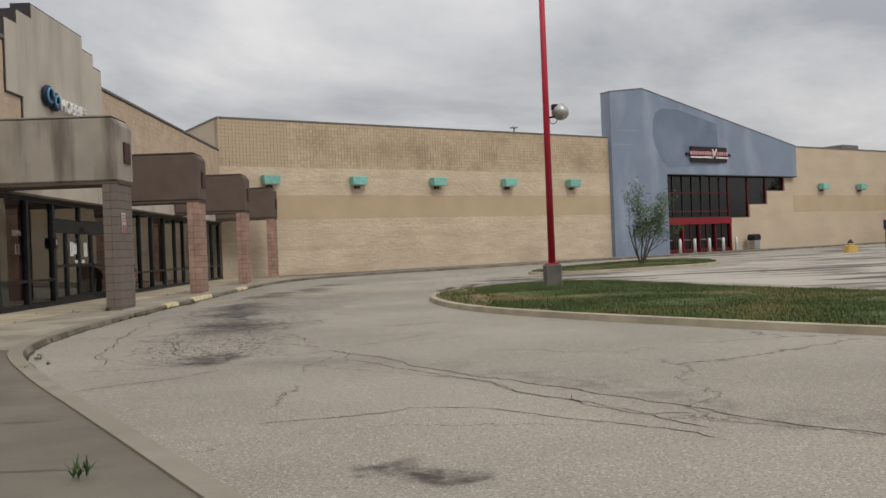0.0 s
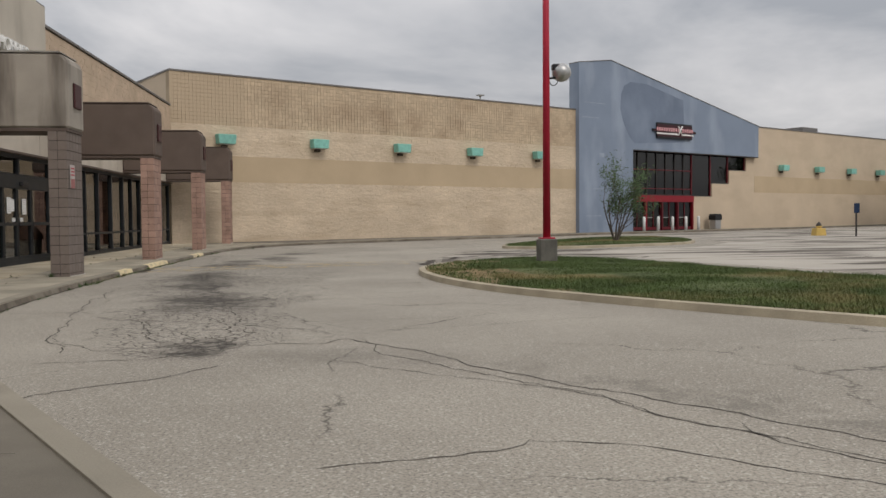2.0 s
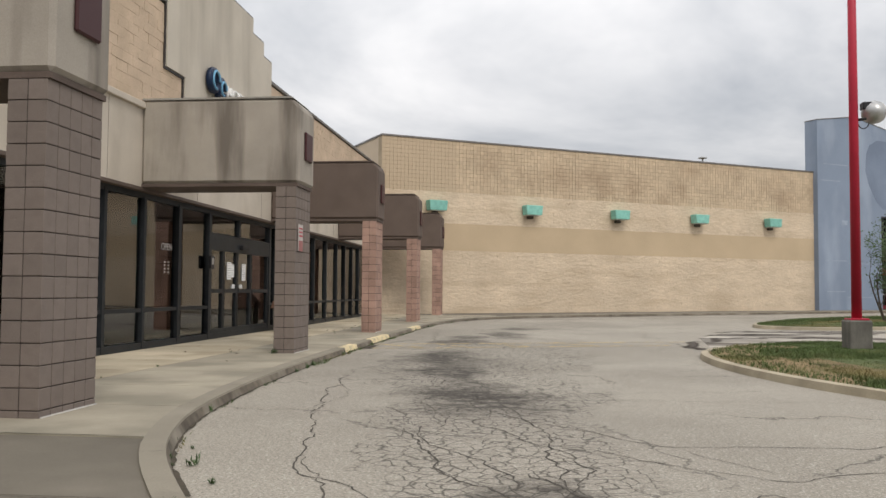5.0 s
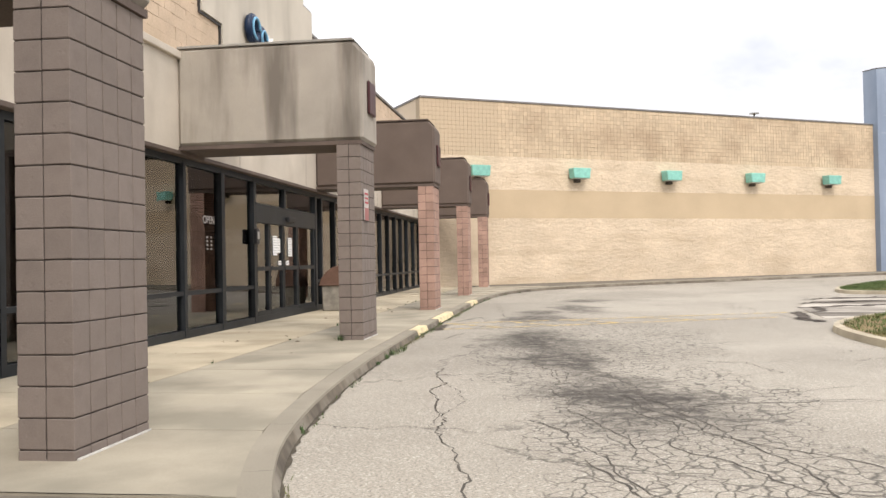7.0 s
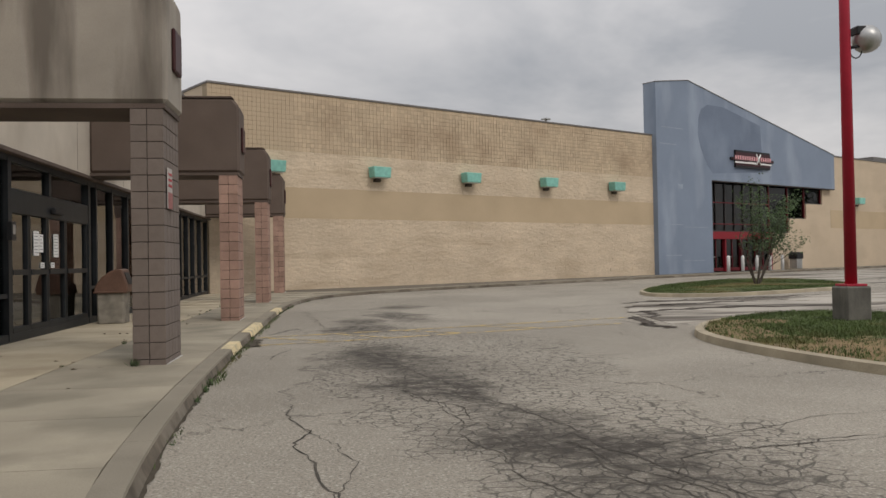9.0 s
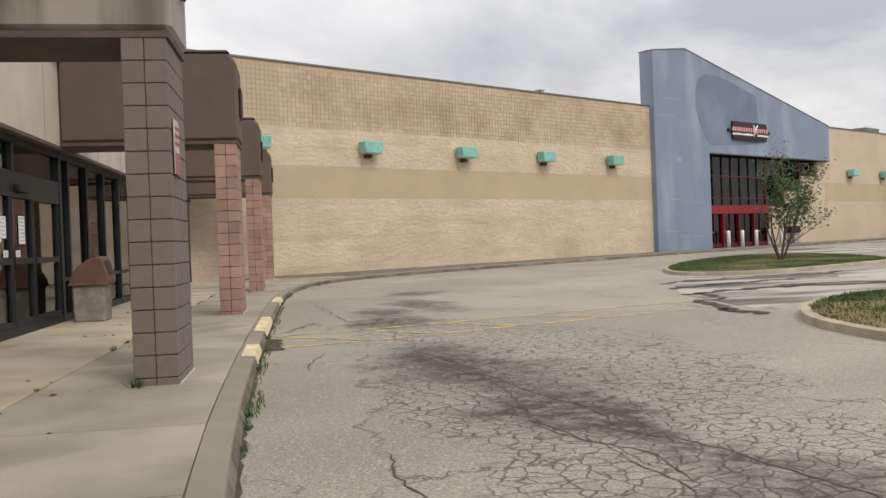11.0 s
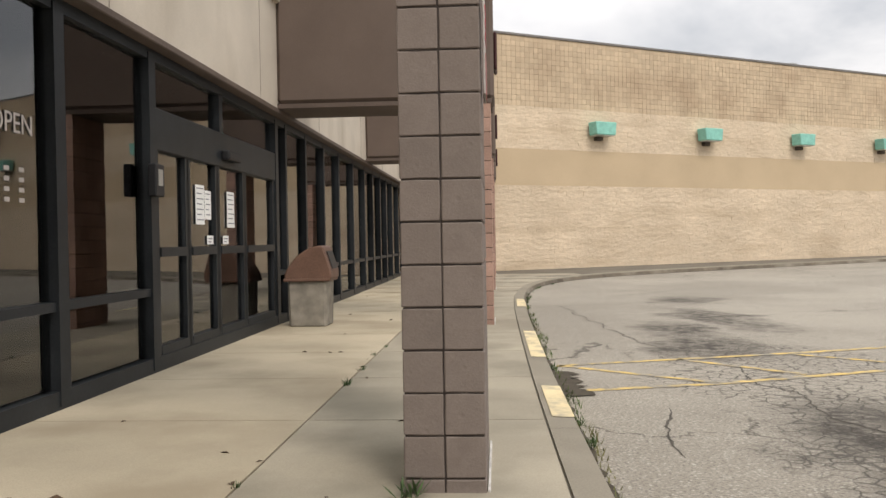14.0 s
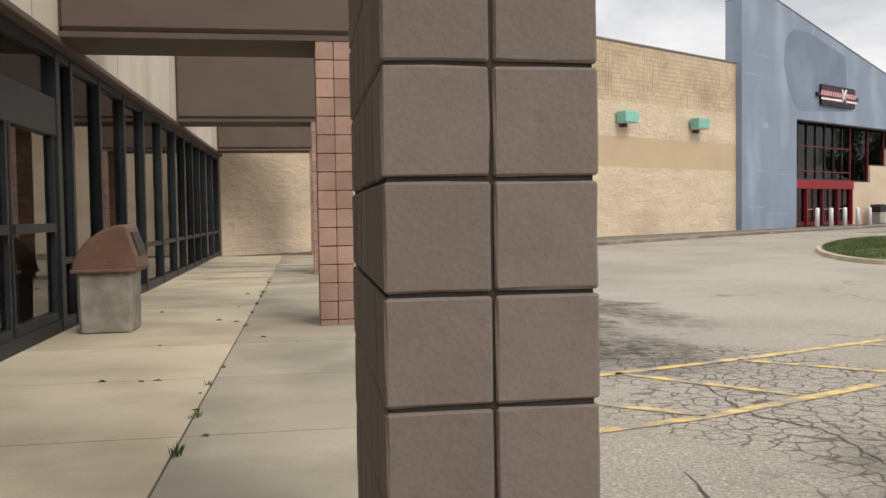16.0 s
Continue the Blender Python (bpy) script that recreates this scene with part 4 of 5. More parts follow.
def island(outline_pts, seed, tufts):
    pts = closed_smooth(outline_pts)
    lines = [pts, closed_inset(pts, 0.03), closed_inset(pts, 0.17), closed_inset(pts, 0.18)]
    isle = setting("island_kerb", strip(lines, [lambda y: -0.05, lambda y: 0.105, lambda y: 0.115, lambda y: 0.02], True), M_ISLE_KERB, "worn concrete kerb round a grass island", "kerb")
    soil_pts = lines[3]
    bm = bmesh.new()
    vs = [bm.verts.new((p[0], p[1], gz(p[1]) + 0.09)) for p in soil_pts]
    f = bm.faces.new(vs)
    bmesh.ops.triangulate(bm, faces=[f])
    for _ in range(2):
        bmesh.ops.subdivide_edges(bm, edges=[e for e in bm.edges if not e.is_boundary and e.calc_length() > 0.8], cuts=1)
        bmesh.ops.triangulate(bm, faces=bm.faces[:])
    for v in bm.verts:
        if not v.is_boundary:
            v.co.z = gz(v.co.y) + 0.12 + 0.05 * noise.noise(Vector((v.co.x * 0.5, v.co.y * 0.5, seed)))
    bmesh.ops.recalc_face_normals(bm, faces=bm.faces[:])
    if sum(f.normal.z for f in bm.faces) < 0:
        bmesh.ops.reverse_faces(bm, faces=bm.faces[:])
    for f in bm.faces:
        c = f.calc_center_median()
        f.material_index = int(seed == 11 and c.x < 2.6 + 0.8 * noise.noise(Vector((c.x, c.y * 0.7, 2.0))))
    soil = setting("island_soil", bm, M_GRASS_SOIL, "patchy green and straw-coloured turf", "turf")
    soil.data.materials.append(M_STRAW)
    rnd = random.Random(seed)
    x0, x1 = min(p[0] for p in soil_pts), max(p[0] for p in soil_pts)
    y0, y1 = min(p[1] for p in soil_pts), max(p[1] for p in soil_pts)
    verts, faces, made = [], [], 0
    while made < tufts:
        p = (rnd.uniform(x0, x1), rnd.uniform(y0, y1))
        dry = noise.noise(Vector((p[0] * 0.55, p[1] * 0.55, 8.0))) + max(0.0, 1.1 - 0.42 * (p[0] - 0.4)) * (seed == 11)
        if not inside(p, soil_pts) or (p[1] < 2 and rnd.random() < 0.8) or (dry > 0.5 and rnd.random() < 0.85):
            continue
        made += 1
        patch = noise.noise(Vector((p[0] * 0.6, p[1] * 0.6, 3.1)))
        tall = 0.03 + 0.05 * max(0, patch) + 0.04 * rnd.random() ** 2
        for _ in range(4):
            a, ln_, w = rnd.uniform(0, 6.283), tall * rnd.uniform(0.5, 1.3), rnd.uniform(0.004, 0.010)
            bx, by = p[0] + rnd.uniform(-0.06, 0.06), p[1] + rnd.uniform(-0.06, 0.06)
            tx, ty = bx + math.cos(a) * ln_ * 0.6, by + math.sin(a) * ln_ * 0.6
            z = gz(p[1]) + 0.1
            k = len(verts)
            verts += [(bx - w * math.sin(a), by + w * math.cos(a), z), (bx + w * math.sin(a), by - w * math.cos(a), z), (tx, ty, z + ln_)]
            faces.append((k, k + 1, k + 2))
    me = bpy.data.meshes.new("grass")
    me.from_pydata(verts, [], faces)
    me.materials.append(M_GRASS)
    tagged(new("grass", me), "short uneven grass, partly dried", "grass", kind="stuff")


island(ISLE_A, 11, 120000)
island(ISLE_B, 12, 20000)

# paler parking field beyond the islands, with dark sealed seams
bm = prism([(1.4, 26.5), (4.6, 28.2), (7.0, 28.3), (9.0, 24.0), (11.6, 15.8), (16.5, 9.0), (26.0, -2.0), (120, -2.0), (160, 110), (86, 104), (62, 88), (40, 72.0), (24.5, 61.5), (17.5, 56.5), (18.2, 48), (16.5, 41), (13, 36.5), (8.5, 35.4), (5.0, 36.4), (3.2, 33.6), (1.9, 30.4)], 0, 1, "z")
for v in bm.verts:
    v.co.z = gz(v.co.y) + (0.006 if v.co.z > 0.5 else -0.05)
bmesh.ops.triangulate(bm, faces=bm.faces[:])
setting("parking_lot", bm, M_LOT, "pale parking field with dark stained seams", "parking lot")


# ---- cracks, seams and painted lines on the road ----
def ribbon(pts, width, jitter, seed, z=0.004, step=0.12, taper=True):
    rnd = random.Random(seed)
    line = []
    for a, b in zip(pts, pts[1:]):
        n = max(1, int((Vector(b) - Vector(a)).length / step))
        line += [(a[0] + (b[0] - a[0]) * i / n, a[1] + (b[1] - a[1]) * i / n) for i in range(n)]
    line.append(pts[-1])
    line = [(x + jitter * noise.noise(Vector((x * 1.3, y * 1.3, seed))) * 2 + rnd.uniform(-1, 1) * jitter * 0.25,
             y + jitter * noise.noise(Vector((x * 1.3, y * 1.3, seed + 9.0))) * 2 + rnd.uniform(-1, 1) * jitter * 0.25) for x, y in line]
    bm = bmesh.new()
    l, r = offset_line(line, 0.5), offset_line(line, -0.5)
    prev = None
    for i, p in enumerate(line):
        w = width * (rnd.uniform(0.35, 1.35) if taper else 1.0) * (0.35 if taper and i in (0, len(line) - 1) else 1)
        row = [bm.verts.new((p[0] + (q[0] - p[0]) * w, p[1] + (q[1] - p[1]) * w, gz(p[1]) + z)) for q in (l[i], r[i])]
        if prev:
            bm.faces.new((prev[0], prev[1], row[1], row[0]))
        prev = row
    bmesh.ops.recalc_face_normals(bm, faces=bm.faces[:])
    return bm


CRACKS = [
    ([(-3.9, 8.3), (-3.5, 8.75), (-2.9, 9.3), (-2.5, 9.6), (-2.2, 10.0)], 0.05),
    ([(-2.7, 11.85), (-2.35, 11.3), (-1.5, 11.15), (-1.05, 11.5), (-0.6, 10.7), (-0.1, 9.9), (0.5, 8.9), (1.15, 7.8), (1.6, 7.3), (2.3, 6.2), (3.4, 4.9), (4.6, 3.6)], 0.05),
    ([(-1.05, 11.5), (-0.8, 10.6), (-0.3, 9.7), (0.3, 8.7), (0.9, 7.7), (1.5, 6.8), (2.1, 5.8)], 0.035),
    ([(-1.35, 10.2), (-0.8, 9.65), (-0.4, 9.35), (0.4, 8.5), (1.0, 7.5), (1.3, 6.9)], 0.03),
    ([(-1.2, 6.6), (-0.65, 6.85), (0.0, 7.05), (0.45, 6.9), (0.85, 6.55), (1.3, 6.3), (1.9, 5.5)], 0.035),
    ([(1.45, 7.3), (1.35, 6.9), (1.6, 6.4), (2.0, 6.2)], 0.03),
    ([(-2.7, 13.2), (-1.9, 12.75), (-1.4, 12.15), (-0.9, 12.0), (0.55, 12.5), (2.6, 13.2)], 0.03),
    ([(-1.4, 13.0), (-1.05, 12.4), (-0.9, 12.0)], 0.02),
    ([(-3.85, 13.8), (-3.55, 12.9), (-3.25, 12.1), (-2.8, 11.0)], 0.05),
    ([(-4.2, 15.2), (-3.7, 14.0), (-3.6, 13.0), (-3.0, 12.3), (-2.75, 11.4)], 0.04),
    ([(-2.9, 16.0), (-1.3, 16.15), (1.2, 16.35)], 0.025),
    ([(-3.05, 15.35), (-2.85, 15.9), (-2.2, 16.1), (-1.1, 16.35)], 0.045),
    ([(-4.3, 12.3), (-4.05, 11.5), (-3.65, 11.0), (-2.9, 10.8)], 0.03),
    ([(-5.45, 18.6), (-5.3, 17.0), (-5.15, 15.7), (-4.8, 14.0), (-4.4, 12.4), (-3.9, 11.0)], 0.045),
    ([(-5.3, 17.5), (-4.9, 16.1), (-5.0, 14.8)], 0.02),
    ([(-4.0, 10.3), (-2.6, 10.6), (-2.2, 12.1), (-3.1, 14.2), (-3.4, 16.5)], 0.04),
    ([(-3.4, 16.5), (-2.9, 14.7), (-1.6, 13.2), (0.4, 13.4)], 0.035),
    ([(-3.2, 16.0), (-1.4, 16.9), (1.0, 17.6)], 0.025),
    ([(-4.3, 22.0), (-3.8, 19.2), (-3.3, 16.6), (-2.6, 14.3), (-2.4, 11.4)], 0.05),
    ([(-4.7, 26.0), (-4.6, 23.8), (-4.3, 21.6), (-4.3, 19.5), (-3.9, 17.5)], 0.04),
    ([(-4.6, 20.8), (-4.2, 18.4), (-3.9, 15.6), (-3.3, 13.4)], 0.03),
    ([(-5.9, 34.0), (-5.4, 29.5), (-5.2, 27.2)], 0.05),
    ([(-5.75, 23.8), (-5.82, 23.0), (-5.8, 22.4)], 0.06),
    ([(-4.5, 36.0), (-2.4, 38.4), (0.5, 39.6)], 0.06),
    ([(-3.0, 42.0), (0.0, 43.0), (3.2, 45.8)], 0.06),
    ([(-6.0, 30.5), (-2.0, 31.2), (2.0, 31.6)], 0.025),
    ([(-3.5, 21.4), (-1.0, 21.7), (0.2, 21.2)], 0.022),
    ([(3.0, 32.0), (5.6, 33.3), (8.4, 33.0)], 0.3), ([(2.4, 30.4), (5.5, 31.2), (7.6, 30.6)], 0.25), ([(3.5, 34.6), (6.5, 35.0), (9.4, 35.2)], 0.3),
]
for i, (pts, w) in enumerate(CRACKS):
    part("crack", ribbon(pts, w * 0.38, 0.10, i + 1, 0.012 if pts[0][0] > 2 else 0.003, 0.09), M_CRACK, ground)
rnd = random.Random(21)
placed = 0
while placed < 95:
    x, y = rnd.uniform(2, 46), rnd.uniform(15, 56)
    a = rnd.gauss(0.12, 0.16)
    ln_ = rnd.uniform(2, 11)
    ends = [(x, y), (x + ln_ * 0.5 * math.cos(a), y + ln_ * 0.5 * math.sin(a)), (x + ln_ * math.cos(a), y + ln_ * math.sin(a))]
    if y > 0.55 * x + 38 or x < 2 + max(0, 31 - y) * 1.1 or any(inside(q, closed_inset(i, -0.5)) for q in ends for i in (ISLE_A, ISLE_B)):
        continue
    placed += 1
    part("sealed_seam", ribbon(ends, rnd.uniform(0.08, 0.42), 0.4, 60 + placed, 0.012, 0.4), M_SEAM, ground)
for k, (pts, w) in enumerate((([(0.7, 25.6), (1.5, 28.2), (2.4, 30.6)], 0.22), ([(1.9, 30.0), (4.0, 31.2), (6.5, 31.6)], 0.2), ([(2.2, 32.0), (4.5, 33.4), (8.0, 33.8)], 0.25), ([(3.0, 34.2), (5.5, 35.0), (9.0, 35.4)], 0.18))):
    part("damp_seam", ribbon(pts, w, 0.35, 160 + k, 0.014, 0.1), M_SEAM, ground)
LINES = [([(-6.39, 25.98), (-3.62, 26.82), (-1.5, 27.6), (1.2, 28.5)], 0.1), ([(-6.43, 24.5), (-5.05, 24.84), (-3.25, 25.55), (0.6, 26.95)], 0.1), ([(-6.39, 25.98), (-5.5, 25.25), (-5.05, 24.88)], 0.09),
         ([(-5.1, 26.38), (-4.15, 25.3)], 0.09), ([(-3.85, 26.72), (-2.8, 25.78)], 0.09), ([(-2.3, 27.25), (-1.2, 26.4)], 0.09)]
for i, (pts, w) in enumerate(LINES):
    part("painted_line", ribbon(pts, w, 0.0, 40 + i, 0.005, 0.3, False), M_YELLOW, ground, "worn yellow painted line")


def kerb_paint(y0, y1):
    """Yellow paint over the top and face of the kerb."""
    a = [p for p in smooth_line(EDGE, 4) if y0 <= p[1] <= y1]
    bm = strip([offset_line(a, -0.004), offset_line(a, 0.03), offset_line(a, 0.18)], [lambda y: 0.02, lambda y: kerb_height(y) + 0.005, lambda y: kerb_height(y) + 0.011])
    part("yellow_paint", bm, M_YKERB, kerb, "chipped yellow paint")


for y0, y1 in ((22.75, 24.2), (25.6, 28.6), (32.0, 34.2)):
    kerb_paint(y0, y1)

# ---- red lamp post on the island ----
post = thing("lamp_post", "tall red lamp post on a square concrete footing", "lamp post", m=pose(4.11, 24.84, 0))
part("footing", box(-0.24, 0.24, -0.24, 0.24, 0.05, 0.72, 0.03), M_FOOTING, post, "stained concrete footing")
part("base_plate", box(-0.19, 0.19, -0.19, 0.19, 0.72, 0.76, 0.005), M_RED, post)
bm = bmesh.new()
tube(bm, (0, 0, 0.76), (0, 0, 11.5), 0.105, 0.075, 14)
part("shaft", bm, M_RED, post)
bm = bmesh.new()
tube(bm, (0.05, 0, 4.98), (0.32, -0.03, 5.02), 0.03, 0.03, 8)
part("bracket", bm, M_BLACK, post)
flood = part("floodlight", lathe([(0.06, -0.2), (0.17, -0.17), (0.24, -0.05), (0.25, 0.08), (0.22, 0.12)], 18), M_GREY_METAL, post, "round grey floodlight")
flood.matrix_local = pose(0.40, 0.0, 5.14, 70, 0, 125)
lens = part("floodlight_lens", lathe([(0.22, 0.12), (0.21, 0.17), (0.13, 0.23), (0.03, 0.25)], 18), M_LENS, flood)
part("ballast_box", box(0.16, 0.36, -0.12, 0.1, 5.2, 5.36, 0.02), M_BLACK, post)
bm = bmesh.new()
for k in range(8):
    a0, a1 = math.pi * (1.0 + k / 8), math.pi * (1.0 + (k + 1) / 8)
    tube(bm, (0.2 + 0.12 * math.cos(a0), 0, 4.96 + 0.16 * math.sin(a0)), (0.2 + 0.12 * math.cos(a1), 0, 4.96 + 0.16 * math.sin(a1)), 0.012, 0.012, 5)
part("cable_loop", bm, M_BLACK, post)


# ---- trees ----
def tree(name, label, m, height, stems, spread, leaf_from, leaves, leaf_size, seed, bias=(0, 0), bare=0.3):
    rnd = random.Random(seed)
    t = thing(name, label, "tree", m=m)
    wood, tips = bmesh.new(), []

    def branch(p, d, length, r, level):
        n = 3
        for _ in range(n):
            d = (d + Vector((rnd.uniform(-1, 1), rnd.uniform(-1, 1), rnd.uniform(-0.3, 0.7))) * 0.16).normalized()
            q = p + d * (length / n)
            tube(wood, p, q, r, r * 0.78, 6 if level < 2 else 4, False)
            p, r = q, r * 0.78
            if level < 3:
                for _ in range(2 if level else 1):
                    side = Vector((rnd.uniform(-1, 1) + bias[0], rnd.uniform(-1, 1) + bias[1], rnd.uniform(0.1, 0.9)))
                    branch(p, (d * 0.55 + side * 0.6).normalized(), length * rnd.uniform(0.42, 0.62), r * 0.55, level + 1)
            if level >= 2:
                tips.append((p.copy(), level))
        tips.append((p.copy(), level))

    for k in range(stems):
        a = 6.283 * k / stems + rnd.uniform(-0.4, 0.4)
        d = Vector((math.cos(a) * spread + bias[0] * 0.3, math.sin(a) * spread + bias[1] * 0.3, 1)).normalized()
        branch(Vector((0.06 * math.cos(a), 0.06 * math.sin(a), 0)), d, height * rnd.uniform(0.62, 0.8), 0.012 * height + 0.015, 0)
    part("trunk", wood, M_BARK, t)
    good = [p for p, _ in tips if p.z > leaf_from * height and (rnd.random() > bare)]
    verts, faces = [], []
    for _ in range(leaves if good else 0):
        c = rnd.choice(good) + Vector((rnd.gauss(0, 1), rnd.gauss(0, 1), rnd.gauss(0, 1))) * leaf_size * 2.2
        u = Vector((rnd.gauss(0, 1), rnd.gauss(0, 1), rnd.gauss(0, 1))).normalized()
        v = u.orthogonal().normalized()
        s = leaf_size * rnd.uniform(0.6, 1.3)
        k = len(verts)
        verts += [tuple(c - u * s), tuple(c + v * s * 0.45), tuple(c + u * s), tuple(c - v * s * 0.45)]
        faces.append((k, k + 1, k + 2, k + 3))
    me = bpy.data.meshes.new("crown")
    me.from_pydata(verts, [], faces)
    me.materials.append(M_LEAF)
    ob = new("crown", me)
    ob.parent = t
    return t


tree("small_tree", "small multi-stemmed tree, leafy on top and bare below", pose(11.65, 42.9, gz(43) + 0.08), 2.7, 6, 0.4, 0.5, 3200, 0.065, 5, (0.3, 0.0), 0.55)
for k, (x, y, h) in enumerate(((53.0, 74.2, 6.6), (58.0, 76.5, 6.8), (65.0, 79.5, 6.6))):
    tree("street_tree", "full dark green tree by the far entrance", pose(x, y, gz(y)), h, 3, 0.45, 0.2, 9000, 0.2, 30 + k, (0, 0), 0.0)

# ---- small things by the far entrance and in the lot ----
def bollard(m):
    b = thing("bollard", "white steel bollard before the entrance doors", "bollard", "bollards", m)
    part("post", lathe([(0.11, 0.0), (0.11, 0.95), (0.095, 1.02), (0.04, 1.06)], 14), M_WHITE, b)
    part("base_ring", lathe([(0.17, 0.0), (0.17, 0.03), (0.12, 0.04)], 14), M_CONCRETE, b)
    return b


first_bollard = bollard(Matrix.Translation(wall_point(33.9, 1.8, gz(62) + 0.14)))
for s in (35.5, 37.15, 38.75, 40.3):
    copy_thing(first_bollard, Matrix.Translation(wall_point(s, 1.8, gz(62) + 0.14)))
tb = thing("litter_bin", "black and grey litter bin by the beige wall", "litter bin", m=WALL @ pose(43.9, -0.75, gz(66) + 0.15))
part("bin_body", box(-0.36, 0.36, -0.3, 0.3, 0.0, 0.72, 0.03), M_GREY_METAL, tb)
part("bin_hood", prism([(-0.44, 0.72), (0.44, 0.72), (0.44, 1.05), (0.3, 1.2), (-0.3, 1.2), (-0.44, 1.05)], -0.34, 0.34, "y", 0.03), M_BLACK, tb)
hyd = thing("hydrant", "yellow hydrant with a dark cap in the lot", "hydrant", m=pose(26.6, 50.9, gz(51)))
part("barrel", lathe([(0.22, 0), (0.22, 0.06), (0.15, 0.1), (0.15, 0.5), (0.19, 0.52), (0.19, 0.58)], 14), M_YHYD, hyd)
part("bonnet", lathe([(0.16, 0.58), (0.15, 0.68), (0.06, 0.78), (0.04, 0.82)], 14), M_TRIM, hyd)
for sg in (-1, 1):
    bm = bmesh.new()
    tube(bm, (0.14 * sg, 0, 0.38), (0.27 * sg, 0, 0.38), 0.07, 0.07, 10)
    part("nozzle", bm, M_YHYD, hyd)
part("guard", prism([(-0.34, 0.0), (0.34, 0.0), (0.27, 0.46), (-0.27, 0.46)], -0.3, 0.3, "y", 0.03), M_YHYD, hyd)
ps = thing("parking_sign", "blue parking sign on a slim dark post", "sign", m=pose(27.3, 48.2, gz(48)))
part("sign_post", box(-0.035, 0.035, -0.035, 0.035, 0, 1.75), M_TRIM, ps)
part("sign_plate", box(-0.17, 0.17, -0.055, -0.037, 1.35, 1.9, 0.004), M_SIGN_BLUE, ps)
part("sign_mark", box(-0.06, 0.06, -0.06, -0.056, 1.55, 1.75), M_SIGN_BLUE, ps)
vent = thing("roof_vent", "small grey vent on the roof edge", "roof vent", m=WALL @ pose(22.5, 3.0, 8.6))
bm = bmesh.new()
tube(bm, (0, 0, -2.2), (0, 0, 1.1), 0.05, 0.05, 8)
part("pipe", bm, M_GREY_METAL, vent)
part("cap", box(-0.22, 0.22, -0.2, 0.2, 1.1, 1.2, 0.02), M_GREY_METAL, vent)

# ---- bin, notices and sticker by the shop doors ----
lb = thing("trash_can", "aggregate concrete trash can with a brown plastic hood", "trash can", m=pose(-9.67, 29.4, KERB - 0.012) @ Matrix.Diagonal((0.88, 0.88, 1.0, 1.0)))
part("can_body", prism([(-0.30, 0.0), (0.30, 0.0), (0.32, 0.68), (-0.32, 0.68)], -0.30, 0.30, "y", 0.035), M_AGG, lb, "exposed aggregate concrete body")
bm = prism([(-0.36, 0.68), (0.40, 0.68), (0.40, 0.80), (0.27, 1.15), (0.17, 1.16), (0.0, 1.11), (-0.18, 1.0), (-0.31, 0.85), (-0.36, 0.76)], -0.34, 0.34, "y", 0.025)
part("hood", bm, M_PLASTIC_BROWN, lb, "brown plastic hood")
part("hood_lip", box(-0.375, 0.375, -0.355, 0.355, 0.655, 0.70, 0.012), M_PLASTIC_BROWN, lb)
# black sheet painted as the shade inside the hood's front opening
part("flap", prism([(0.395, 0.83), (0.405, 0.83), (0.315, 1.08), (0.305, 1.08)], -0.22, 0.22, "y"), M_BLACK, lb)
for y0, y1, z0, z1 in ((26.25, 26.52, 1.52, 1.95), (26.54, 26.74, 1.58, 1.90), (27.32, 27.6, 1.50, 1.93), (26.6, 26.8, 1.3, 1.4), (27.15, 27.35, 1.3, 1.4)):
    n = thing("notice", "white printed paper notice taped to a door", "notice", "notices on the doors")
    part("sheet", box(XG + 0.02, XG + 0.024, y0, y1, z0, z1), M_PAPER, n)
    rows_k = max(2, int((z1 - z0) / 0.06))
    for k in range(rows_k):
        z = z1 - 0.03 - k * (z1 - z0 - 0.03) / rows_k
        part("print_bar", box(XG + 0.0245, XG + 0.026, y0 + 0.03, y1 - 0.03 - 0.05 * (k % 2), z - 0.012, z), M_INK, n)
op_sign = thing("window_lettering", "white lettering on the shop window", "lettering")
text_mesh("word", "OPEN", 0.2, 0.002, M_FADED, op_sign, pose(XG + 0.012, 22.78, 2.14, 90, 0, 90))
for k in range(4):
    part("hour_bar", box(XG + 0.006, XG + 0.009, 22.68, 22.74, 1.82 - 0.07 * k, 1.85 - 0.07 * k), M_FADED, op_sign)
    part("hour_bar", box(XG + 0.006, XG + 0.009, 22.86, 22.92, 1.82 - 0.07 * k, 1.85 - 0.07 * k), M_FADED, op_sign)
card = thing("card_reader", "small dark box with a pale plate by the doors", "switch box")
part("switch_box", box(XG + 0.08, XG + 0.16, 24.85, 25.05, 1.75, 2.05, 0.01), M_BLACK, card)
part("switch_plate", box(XG + 0.16, XG + 0.165, 24.9, 25.0, 1.85, 2.0), M_GREY_METAL, card)
notice = thing("pillar_sign", "small white and red sign on a taupe pillar", "sign")
part("plate", box(PX1 + 0.01, PX1 + 0.02, 21.32, 21.62, 2.0, 2.5, 0.003), M_FADED, notice)
part("red_field", box(PX1 + 0.021, PX1 + 0.024, 21.34, 21.60, 2.0, 2.2), M_FADED_RED, notice)
for k in range(3):
    part("print_bar", box(PX1 + 0.021, PX1 + 0.024, 21.36, 21.58, 2.27 + 0.07 * k, 2.30 + 0.07 * k), M_RED, notice)

